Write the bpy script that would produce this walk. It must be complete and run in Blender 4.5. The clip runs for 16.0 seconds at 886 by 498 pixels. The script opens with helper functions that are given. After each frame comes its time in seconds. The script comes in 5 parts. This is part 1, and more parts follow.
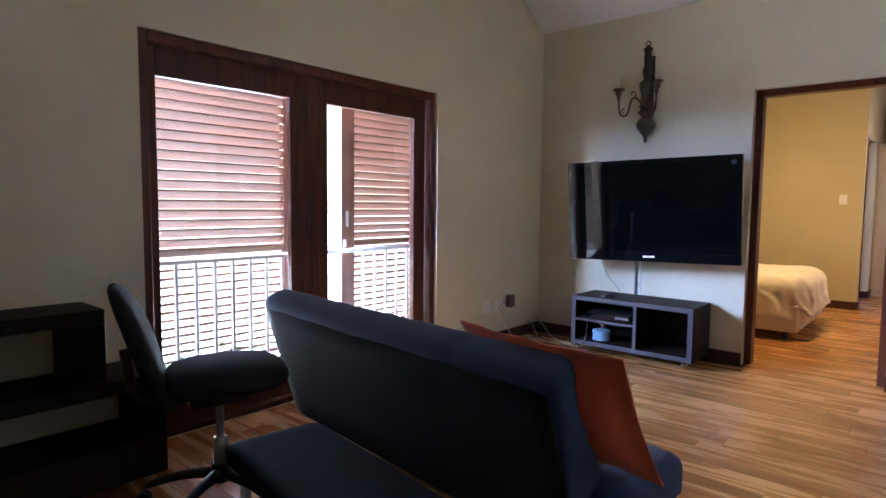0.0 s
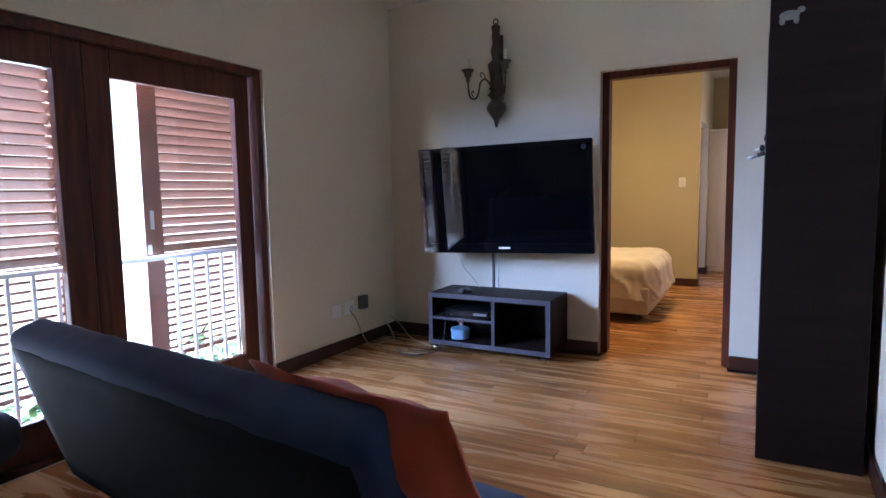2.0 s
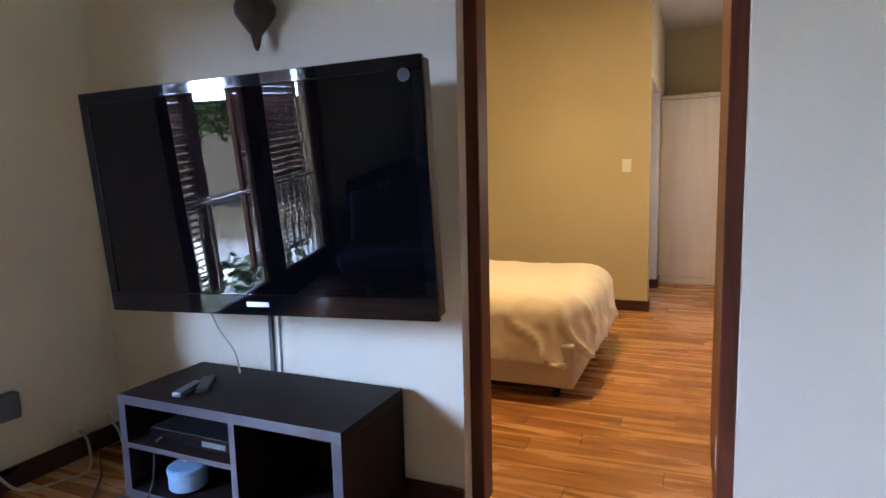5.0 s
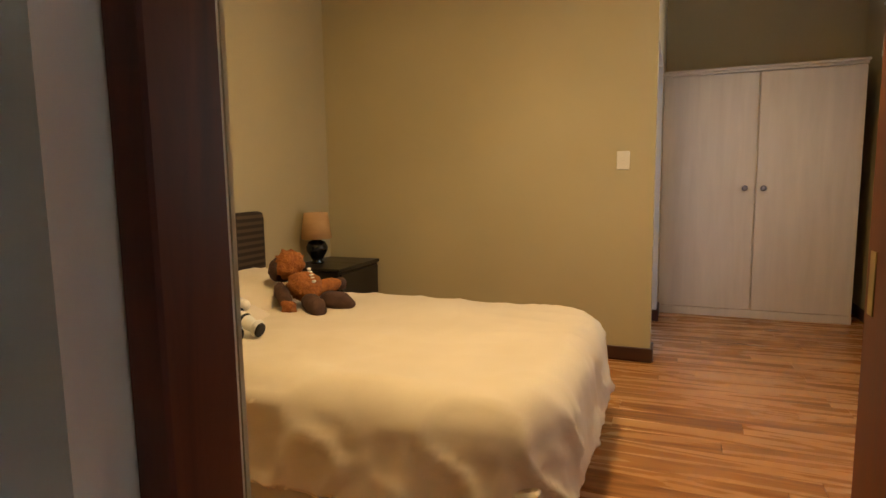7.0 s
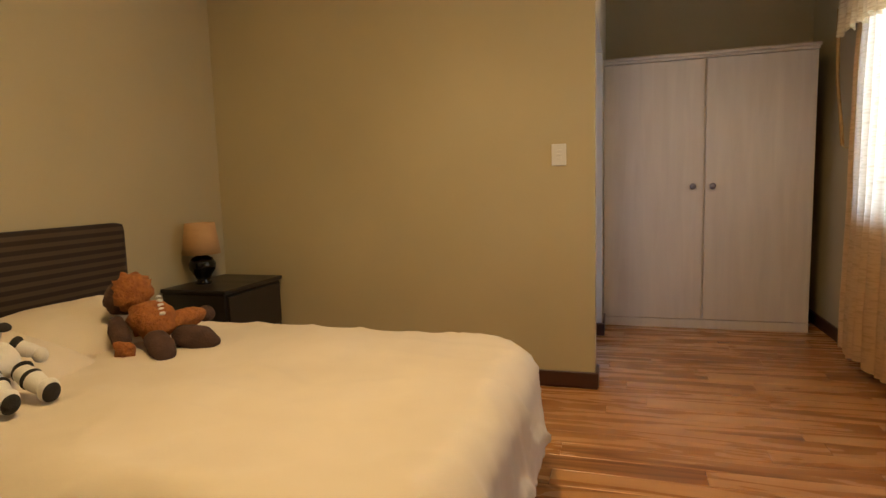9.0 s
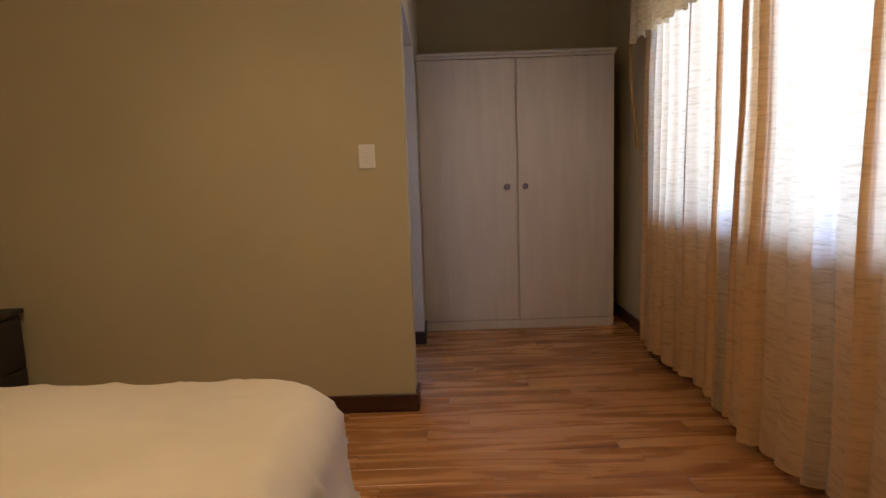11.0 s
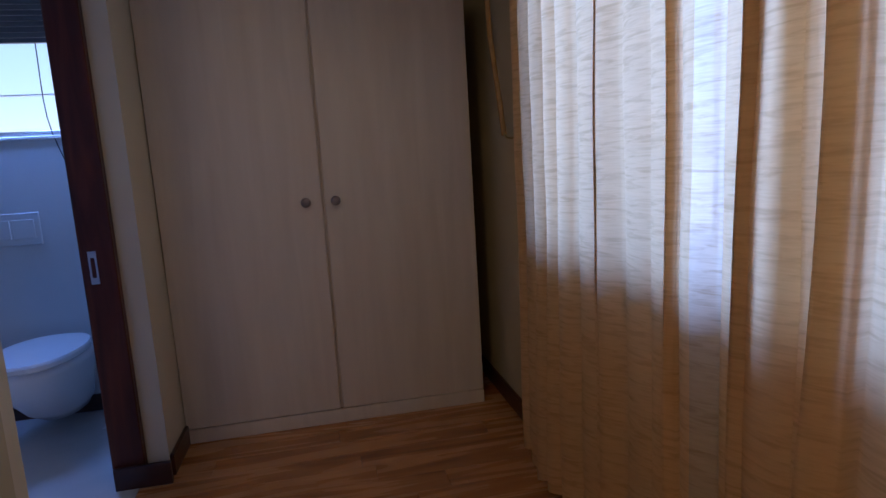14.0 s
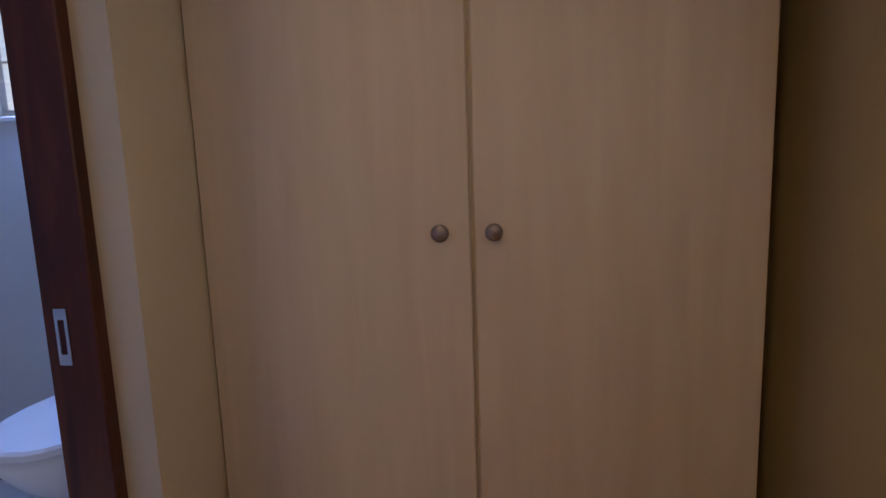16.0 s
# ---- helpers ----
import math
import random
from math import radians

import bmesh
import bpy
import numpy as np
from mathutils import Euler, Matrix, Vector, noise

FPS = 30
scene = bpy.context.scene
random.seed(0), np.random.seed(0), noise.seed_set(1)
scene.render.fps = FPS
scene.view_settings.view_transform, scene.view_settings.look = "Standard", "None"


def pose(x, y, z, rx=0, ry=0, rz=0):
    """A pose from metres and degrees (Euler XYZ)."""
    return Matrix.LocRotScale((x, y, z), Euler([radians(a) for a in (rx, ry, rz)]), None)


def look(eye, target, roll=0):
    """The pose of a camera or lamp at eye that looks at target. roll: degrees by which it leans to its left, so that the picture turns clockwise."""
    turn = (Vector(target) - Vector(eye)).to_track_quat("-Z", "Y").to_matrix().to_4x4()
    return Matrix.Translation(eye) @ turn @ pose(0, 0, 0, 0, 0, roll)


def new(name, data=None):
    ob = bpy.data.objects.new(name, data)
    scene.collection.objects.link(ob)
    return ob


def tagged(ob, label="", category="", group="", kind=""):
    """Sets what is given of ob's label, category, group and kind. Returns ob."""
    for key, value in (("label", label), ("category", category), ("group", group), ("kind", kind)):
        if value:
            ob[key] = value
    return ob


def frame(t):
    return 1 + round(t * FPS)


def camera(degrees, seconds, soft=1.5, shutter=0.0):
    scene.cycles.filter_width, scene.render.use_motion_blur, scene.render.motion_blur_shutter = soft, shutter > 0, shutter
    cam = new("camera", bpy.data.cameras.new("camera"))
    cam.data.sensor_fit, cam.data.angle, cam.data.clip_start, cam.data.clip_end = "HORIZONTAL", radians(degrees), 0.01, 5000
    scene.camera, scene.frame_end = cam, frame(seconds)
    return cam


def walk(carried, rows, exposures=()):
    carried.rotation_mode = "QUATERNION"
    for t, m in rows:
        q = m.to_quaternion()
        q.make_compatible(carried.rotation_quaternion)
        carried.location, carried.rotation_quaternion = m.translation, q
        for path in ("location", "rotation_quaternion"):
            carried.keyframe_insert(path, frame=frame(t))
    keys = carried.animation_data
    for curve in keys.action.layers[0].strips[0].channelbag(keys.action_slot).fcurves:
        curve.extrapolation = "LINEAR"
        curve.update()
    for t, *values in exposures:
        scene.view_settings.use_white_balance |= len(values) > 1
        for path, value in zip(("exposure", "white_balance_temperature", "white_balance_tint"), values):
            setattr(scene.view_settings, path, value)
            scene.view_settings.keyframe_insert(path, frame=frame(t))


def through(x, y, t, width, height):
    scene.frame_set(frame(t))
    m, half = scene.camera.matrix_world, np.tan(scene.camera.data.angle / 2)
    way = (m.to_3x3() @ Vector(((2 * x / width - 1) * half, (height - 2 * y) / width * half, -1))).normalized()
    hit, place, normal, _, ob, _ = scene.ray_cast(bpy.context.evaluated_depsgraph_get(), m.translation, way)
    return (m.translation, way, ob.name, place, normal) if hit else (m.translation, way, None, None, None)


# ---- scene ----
cam = camera(74.3, 16.0)
PATH = [
    (0, (0.201, -4.875, 1.218), (-1.104, -3.367, 1.064), 0.56),
    (0.5, (0.203, -4.853, 1.207), (-1.002, -3.265, 1.052), 0.11),
    (1, (0.182, -4.819, 1.211), (-0.923, -3.16, 1.047), -0.18),
    (1.5, (0.164, -4.681, 1.192), (-0.847, -2.963, 1.025), -0.54),
    (2, (0.09, -4.379, 1.236), (-0.859, -2.629, 1.044), -0.97),
    (2.5, (0.034, -4.038, 1.186), (-0.885, -2.27, 1.01), -1.17),
    (3, (-0.067, -3.641, 1.209), (-0.931, -1.848, 1.01), -1.13),
    (3.5, (-0.096, -3.239, 1.194), (-0.911, -1.424, 0.987), -1.4),
    (4, (-0.11, -2.81, 1.212), (-0.933, -1.001, 0.989), -1.38),
    (4.5, (-0.158, -2.361, 1.22), (-0.967, -0.545, 0.999), -1.21),
    (5, (-0.192, -1.916, 1.23), (-0.987, -0.096, 0.995), -1.39),
    (5.2, (-0.231, -1.762, 1.18), (-0.995, 0.076, 0.987), -1.3),
    (7.5, (-0.461, -0.099, 1.217), (-1.2, 1.743, 0.974), -0.84),
    (8, (-0.457, 0.058, 1.152), (-1.191, 1.906, 0.935), -1.12),
    (10.5, (-0.433, 0.569, 1.221), (-0.588, 2.546, 0.964), -1.67),
    (11, (-0.402, 0.675, 1.224), (-0.416, 2.658, 0.965), -1.98),
    (11.5, (-0.376, 0.847, 1.254), (-0.219, 2.823, 0.989), -2.4),
    (12, (-0.314, 1.041, 1.267), (-0.005, 2.998, 0.995), -2.86),
    (12.5, (-0.202, 1.35, 1.265), (0.196, 3.291, 0.995), -3.15),
    (13, (-0.103, 1.66, 1.259), (0.311, 3.597, 0.982), -3.07),
    (13.5, (-0.034, 1.994, 1.225), (0.402, 3.928, 0.965), -2.74),
    (14, (0.139, 2.308, 1.254), (0.528, 4.247, 0.957), -3.52),
    (14.5, (0.218, 2.649, 1.275), (0.576, 4.593, 0.973), -3.5),
    (15, (0.26, 3.002, 1.284), (0.49, 4.964, 0.975), -2.73),
    (15.5, (0.295, 3.322, 1.281), (0.318, 5.3, 0.986), -2.35),
    (16, (0.23, 3.625, 1.286), (0.016, 5.591, 0.985), -2.02),
]
walk(cam, [(t, look(eye, target, roll)) for t, eye, target, roll in PATH],
     exposures=[(0, 2.15, 6400, 13), (1.5, 1.95, 6100, 13), (2.5, 1.8, 5650, 14), (3, 1.6, 5600, 14), (3.5, 1.8, 6000, 11), (4.5, 2.05, 6300, 10), (5.2, 2.2, 6450, 9), (6.5, 1.8, 6500, 8), (8.2, 1.72, 6400, 8), (10.5, 1.12, 6000, 14), (11.2, 0.92, 5850, 16), (12, 0.5, 5700, 17), (13.5, 0.18, 5250, 20), (14.5, 0.18, 5020, 18), (15, 0.28, 5020, 17), (15.5, 0.5, 5650, 21), (16, 0.85, 6250, 19)])

# ---- world, sun, large lights ----
world = bpy.data.worlds.new("world")
scene.world = world
world.use_nodes = True
wn = world.node_tree
sky = wn.nodes.new("ShaderNodeTexSky")
sky.sky_type, sky.sun_disc = "NISHITA", False
sky.sun_elevation, sky.sun_rotation = radians(55), radians(-5)
bg = wn.nodes["Background"]
bg.inputs["Strength"].default_value = 0.13
wn.links.new(sky.outputs[0], bg.inputs[0])


def lamp(name, kind, m, energy, color=(1, 1, 1), **extra):
    data = bpy.data.lights.new(name, kind)
    data.energy, data.color = energy, color
    for key, value in extra.items():
        setattr(data, key, value)
    ob = new(name, data)
    ob.matrix_basis = m
    return ob


sun = lamp("sun", "SUN", look((-0.7, 8.6, 12.5), (0, 0, 0)), 5.0, (1.0, 0.95, 0.88), angle=radians(0.5))
# area lamps added at and beyond the openings to stand in for daylight
lamp("daylight_patio_sky", "AREA", look((-5.0, -4.9, 2.4), (-1.1, -0.6, 0.40)), 1250, (0.40, 0.57, 1.0), shape="RECTANGLE", size=3.2, size_y=1.6)
lamp("daylight_terrace_bounce", "AREA", look((-4.3, -2.7, 0.05), (-2.3, -2.9, 2.3)), 60, (0.84, 0.92, 0.92), shape="RECTANGLE", size=2.6, size_y=0.9)
# added fill: extra soft light through the patio gap and louvres
lamp("daylight_patio_side", "AREA", look((-5.2, -2.5, 1.5), (-2.9, -2.5, 1.0)), 400, (0.45, 0.61, 1.0), shape="RECTANGLE", size=2.2, size_y=2.2)
lamp("daylight_bedroom_window", "AREA", look((3.3, 2.95, 1.95), (-1, 2.95, 1.35)), 175, (0.47, 0.64, 1.0), shape="RECTANGLE", size=3.5, size_y=1.8)
lamp("daylight_bathroom_window", "AREA", look((-1.4, 5.68, 1.74), (-1.2, 4.2, 0.8)), 11, (0.24, 0.42, 1.0), shape="RECTANGLE", size=0.5, size_y=0.45)
lamp("bedroom_ceiling_lamp", "AREA", look((-0.95, 1.25, 2.88), (-0.95, 1.25, 0)), 17, (1.0, 0.68, 0.31), shape="DISK", size=0.35)
# this first spot is added to brighten the wardrobe; no fitting is seen
lamp("bedroom_downlight", "SPOT", look((0.15, 3.75, 2.88), (0.15, 4.1, 0)), 9, (1.0, 0.68, 0.34), spot_size=radians(110), spot_blend=0.8, shadow_soft_size=0.06)
lamp("bedroom_downlight", "SPOT", look((-1.15, 2.75, 2.88), (-1.25, 3.05, 0)), 7, (1.0, 0.68, 0.34), spot_size=radians(75), spot_blend=0.7, shadow_soft_size=0.06)

# ---- materials ----


def material(name, color=(0.5, 0.5, 0.5), rough=0.6, metal=0.0, spec=0.5):
    m = bpy.data.materials.new(name)
    m.use_nodes = True
    b = m.node_tree.nodes["Principled BSDF"]
    b.inputs["Base Color"].default_value = (*color, 1)
    b.inputs["Roughness"].default_value = rough
    b.inputs["Metallic"].default_value = metal
    b.inputs["Specular IOR Level"].default_value = spec
    return m


def surface(name, colors, rough=0.6, scale=(6, 6, 6), detail=4.0, bump=0.15, fine=60.0, metal=0.0, spec=0.5,
            rough_var=0.1, distort=0.0, random_shift=False, sheen=0.0, bump_dist=0.004):
    """Two scales of noise: broad colour change and a fine grain that also gives the relief."""
    m = material(name, colors[0], rough, metal, spec)
    t = m.node_tree
    b = t.nodes["Principled BSDF"]
    co = t.nodes.new("ShaderNodeTexCoord")
    mp = t.nodes.new("ShaderNodeMapping")
    mp.inputs["Scale"].default_value = scale
    t.links.new(co.outputs["Object"], mp.inputs["Vector"])
    if random_shift:
        info = t.nodes.new("ShaderNodeObjectInfo")
        mul = t.nodes.new("ShaderNodeMath")
        mul.operation, mul.inputs[1].default_value = "MULTIPLY", 37.0
        t.links.new(info.outputs["Random"], mul.inputs[0])
        t.links.new(mul.outputs[0], mp.inputs["Location"])
    n1 = t.nodes.new("ShaderNodeTexNoise")
    n1.inputs["Scale"].default_value, n1.inputs["Detail"].default_value = 1.0, detail
    n1.inputs["Distortion"].default_value = distort
    t.links.new(mp.outputs[0], n1.inputs["Vector"])
    ramp = t.nodes.new("ShaderNodeValToRGB")
    els = ramp.color_ramp.elements
    while len(els) < len(colors):
        els.new(0.5)
    for i, c in enumerate(colors):
        els[i].position = 0.3 + 0.4 * i / max(1, len(colors) - 1)
        els[i].color = (*c, 1)
    t.links.new(n1.outputs["Fac"], ramp.inputs["Fac"])
    t.links.new(ramp.outputs["Color"], b.inputs["Base Color"])
    n2 = t.nodes.new("ShaderNodeTexNoise")
    n2.inputs["Scale"].default_value, n2.inputs["Detail"].default_value = fine, 3.0
    t.links.new(co.outputs["Object"], n2.inputs["Vector"])
    bp = t.nodes.new("ShaderNodeBump")
    bp.inputs["Strength"].default_value, bp.inputs["Distance"].default_value = bump, bump_dist
    t.links.new(n2.outputs["Fac"], bp.inputs["Height"])
    t.links.new(bp.outputs[0], b.inputs["Normal"])
    mr = t.nodes.new("ShaderNodeMapRange")
    mr.inputs["To Min"].default_value, mr.inputs["To Max"].default_value = rough - rough_var, rough + rough_var
    t.links.new(n1.outputs["Fac"], mr.inputs["Value"])
    t.links.new(mr.outputs[0], b.inputs["Roughness"])
    b.inputs["Sheen Weight"].default_value = sheen
    return m


WALL = surface("cream_wall_paint", [(0.61, 0.545, 0.415), (0.65, 0.585, 0.45)], 0.75, (1.5, 1.5, 1.5), bump=0.12, fine=45)
WALL_BED = surface("bedroom_wall_paint", [(0.45, 0.386, 0.238), (0.49, 0.421, 0.262)], 0.7, (1.3, 1.3, 1.3), bump=0.12, fine=45)
WALL_BATH = surface("white_bathroom_plaster", [(0.62, 0.62, 0.6), (0.68, 0.68, 0.66)], 0.5, (2, 2, 2), bump=0.08)
CEIL = surface("white_ceiling_board", [(0.72, 0.72, 0.70), (0.77, 0.77, 0.75)], 0.85, (3, 3, 3), bump=0.3, fine=25, bump_dist=0.01)
MAHOG = surface("varnished_mahogany", [(0.045, 0.012, 0.006), (0.085, 0.022, 0.01), (0.13, 0.035, 0.015)], 0.42, (14, 14, 1.2), spec=0.3, bump=0.05, fine=90, distort=1.2)
SHUTTER = surface("shutter_wood", [(0.12, 0.045, 0.022), (0.19, 0.075, 0.038)], 0.5, (10, 1.5, 10), bump=0.08, fine=80)
BASEB = surface("dark_baseboard_varnish", [(0.035, 0.012, 0.008), (0.06, 0.02, 0.012)], 0.3, (2, 2, 14), bump=0.05)
PLANK = surface("laminate_plank", [(0.19, 0.069, 0.020), (0.33, 0.137, 0.041), (0.43, 0.198, 0.065), (0.51, 0.260, 0.099)], 0.27, (0.9, 9, 8), detail=3.0, bump=0.04,
                fine=120, distort=1.4, random_shift=True)
SUBFLOOR = material("dark_subfloor", (0.03, 0.015, 0.01), 0.8)
ESPRESSO = surface("espresso_laminate", [(0.011, 0.0058, 0.0048), (0.019, 0.010, 0.0085)], 0.55, (2, 2, 20), bump=0.05, fine=100, spec=0.14)
ESPRESSO_EDGE = surface("espresso_edge_strip", [(0.05, 0.043, 0.052), (0.07, 0.06, 0.07)], 0.4, (3, 3, 20), bump=0.05)
FABRIC = surface("dark_blue_sofa_fabric", [(0.018, 0.031, 0.074), (0.031, 0.053, 0.120)], 0.85, (4, 4, 4), bump=0.4, fine=300, spec=0.2, sheen=0.12, bump_dist=0.001)
FABRIC_BK = surface("black_upholstery", [(0.015, 0.015, 0.019), (0.024, 0.024, 0.029)], 0.9, (5, 5, 5), bump=0.3, fine=300, spec=0.12, bump_dist=0.001)
ORANGE = surface("burnt_orange_cotton", [(0.50, 0.075, 0.028), (0.64, 0.12, 0.05)], 0.85, (6, 6, 6), bump=0.4, fine=220, sheen=0.2, bump_dist=0.002)
PLASTIC_BK = surface("black_plastic", [(0.008, 0.008, 0.009), (0.014, 0.014, 0.015)], 0.45, (8, 8, 8), bump=0.05)
GLOSS_BK = material("glossy_black_bezel", (0.003, 0.003, 0.004), 0.05)
SCREEN = material("dark_tv_screen_glass", (0.0015, 0.0015, 0.002), 0.012, 0.0, 0.4)
CHROME = material("chrome", (0.8, 0.8, 0.82), 0.12, 1.0)
STEEL = surface("brushed_steel", [(0.5, 0.5, 0.5), (0.62, 0.62, 0.6)], 0.35, (10, 10, 60), metal=1.0, bump=0.05)
BRASS = surface("old_brass", [(0.42, 0.33, 0.17), (0.55, 0.45, 0.24)], 0.4, (30, 30, 30), metal=1.0)
BRONZE = surface("dark_turned_bronze_wood", [(0.03, 0.017, 0.01), (0.075, 0.042, 0.022)], 0.4, (18, 18, 9), bump=0.2)
CANDLE = material("ivory_candle_sleeve", (0.7, 0.66, 0.55), 0.5)
WHITE_PL = surface("white_plastic", [(0.68, 0.67, 0.63), (0.72, 0.71, 0.67)], 0.4, (10, 10, 10), bump=0.02)
GREY_PL = surface("grey_plastic", [(0.09, 0.09, 0.095), (0.12, 0.12, 0.12)], 0.5, (10, 10, 10))
WHITE_METAL = surface("white_painted_steel", [(0.75, 0.76, 0.78), (0.82, 0.82, 0.84)], 0.4, (8, 8, 8), bump=0.05)
CABLE_W = material("cream_cable", (0.42, 0.38, 0.3), 0.5)
CABLE_B = material("black_cable", (0.02, 0.018, 0.018), 0.5)
WHITEWASH = surface("whitewashed_wood", [(0.57, 0.495, 0.415), (0.605, 0.53, 0.45), (0.64, 0.565, 0.48)], 0.42, (16, 16, 1.4), detail=6, bump=0.05, fine=90, distort=0.6)
LINEN = surface("cream_bed_linen", [(0.61, 0.53, 0.42), (0.67, 0.59, 0.48)], 0.85, (3, 3, 3), bump=0.25, fine=260, sheen=0.2, bump_dist=0.001)
BEDBASE = surface("beige_bed_base_fabric", [(0.50, 0.43, 0.34), (0.56, 0.49, 0.4)], 0.85, (4, 4, 4), bump=0.3, fine=200, bump_dist=0.001)
DARKWOOD = surface("black_stained_wood", [(0.012, 0.010, 0.009), (0.022, 0.017, 0.015)], 0.35, (3, 14, 14), bump=0.05)
CERAMIC = surface("white_ceramic", [(0.74, 0.74, 0.74), (0.78, 0.78, 0.78)], 0.12, (3, 3, 3), bump=0.0)
TILE = surface("pale_floor_tile", [(0.50, 0.49, 0.47), (0.58, 0.57, 0.55)], 0.25, (3, 3, 3), bump=0.03)
PAVING = surface("sunlit_pale_paving", [(0.52, 0.50, 0.46), (0.62, 0.60, 0.56)], 0.8, (2, 2, 2), bump=0.3, fine=40)
LEAF = surface("garden_leaves", [(0.03, 0.07, 0.018), (0.07, 0.13, 0.03)], 0.6, (9, 9, 9), bump=0.1)
BARK = surface("bark", [(0.09, 0.06, 0.04), (0.14, 0.1, 0.07)], 0.9, (20, 20, 4), bump=0.5)
SHADE = surface("tan_lampshade_fabric", [(0.45, 0.27, 0.12), (0.52, 0.32, 0.15)], 0.8, (8, 8, 30), bump=0.2)
PLUSH_W = surface("white_plush", [(0.62, 0.60, 0.56), (0.7, 0.68, 0.64)], 0.95, (12, 12, 12), bump=0.6, fine=150, sheen=0.4)
PLUSH_K = surface("black_plush", [(0.015, 0.014, 0.014), (0.03, 0.028, 0.026)], 0.95, (12, 12, 12), bump=0.6, fine=150)
PLUSH_O = surface("ginger_shaggy_plush", [(0.22, 0.07, 0.018), (0.38, 0.14, 0.035)], 0.95, (30, 30, 30), bump=1.0, fine=90, bump_dist=0.01)
PLUSH_B = surface("brown_plush", [(0.045, 0.022, 0.016), (0.085, 0.042, 0.03)], 0.95, (20, 20, 20), bump=0.8, fine=120, bump_dist=0.006)


def glass_material():
    m = bpy.data.materials.new("window_glass")
    m.use_nodes = True
    t = m.node_tree
    t.nodes.remove(t.nodes["Principled BSDF"])
    mix = t.nodes.new("ShaderNodeMixShader")
    tr = t.nodes.new("ShaderNodeBsdfTransparent")
    gl = t.nodes.new("ShaderNodeBsdfGlossy")
    gl.inputs["Roughness"].default_value = 0.02
    lw = t.nodes.new("ShaderNodeLayerWeight")
    pw = t.nodes.new("ShaderNodeMath")
    pw.operation, pw.inputs[1].default_value = "POWER", 4.0
    t.links.new(lw.outputs["Facing"], pw.inputs[0])
    ma = t.nodes.new("ShaderNodeMath")
    ma.operation, ma.inputs[1].default_value, ma.inputs[2].default_value = "MULTIPLY_ADD", 0.6, 0.025
    t.links.new(pw.outputs[0], ma.inputs[0])
    t.links.new(ma.outputs[0], mix.inputs[0])
    t.links.new(tr.outputs[0], mix.inputs[1])
    t.links.new(gl.outputs[0], mix.inputs[2])
    t.links.new(mix.outputs[0], t.nodes["Material Output"].inputs[0])
    return m


GLASS = glass_material()


def striped_fabric():
    m = surface("striped_headboard_fabric", [(0.035, 0.022, 0.014), (0.05, 0.032, 0.02)], 0.9, (4, 4, 4), bump=0.3, fine=250, bump_dist=0.001)
    t = m.node_tree
    b = t.nodes["Principled BSDF"]
    co = t.nodes.new("ShaderNodeTexCoord")
    sep = t.nodes.new("ShaderNodeSeparateXYZ")
    t.links.new(co.outputs["Object"], sep.inputs[0])
    mu = t.nodes.new("ShaderNodeMath")
    mu.operation, mu.inputs[1].default_value = "MULTIPLY", 2 * math.pi / 0.041
    t.links.new(sep.outputs["Z"], mu.inputs[0])
    sn = t.nodes.new("ShaderNodeMath")
    sn.operation = "SINE"
    t.links.new(mu.outputs[0], sn.inputs[0])
    ramp = t.nodes.new("ShaderNodeValToRGB")
    ramp.color_ramp.elements[0].position, ramp.color_ramp.elements[0].color = 0.35, (0.026, 0.016, 0.011, 1)
    ramp.color_ramp.elements[1].position, ramp.color_ramp.elements[1].color = 0.65, (0.072, 0.046, 0.028, 1)
    mr = t.nodes.new("ShaderNodeMapRange")
    mr.inputs["From Min"].default_value = -1
    t.links.new(sn.outputs[0], mr.inputs["Value"])
    t.links.new(mr.outputs[0], ramp.inputs[0])
    t.links.new(ramp.outputs[0], b.inputs["Base Color"])
    return m


STRIPES = striped_fabric()


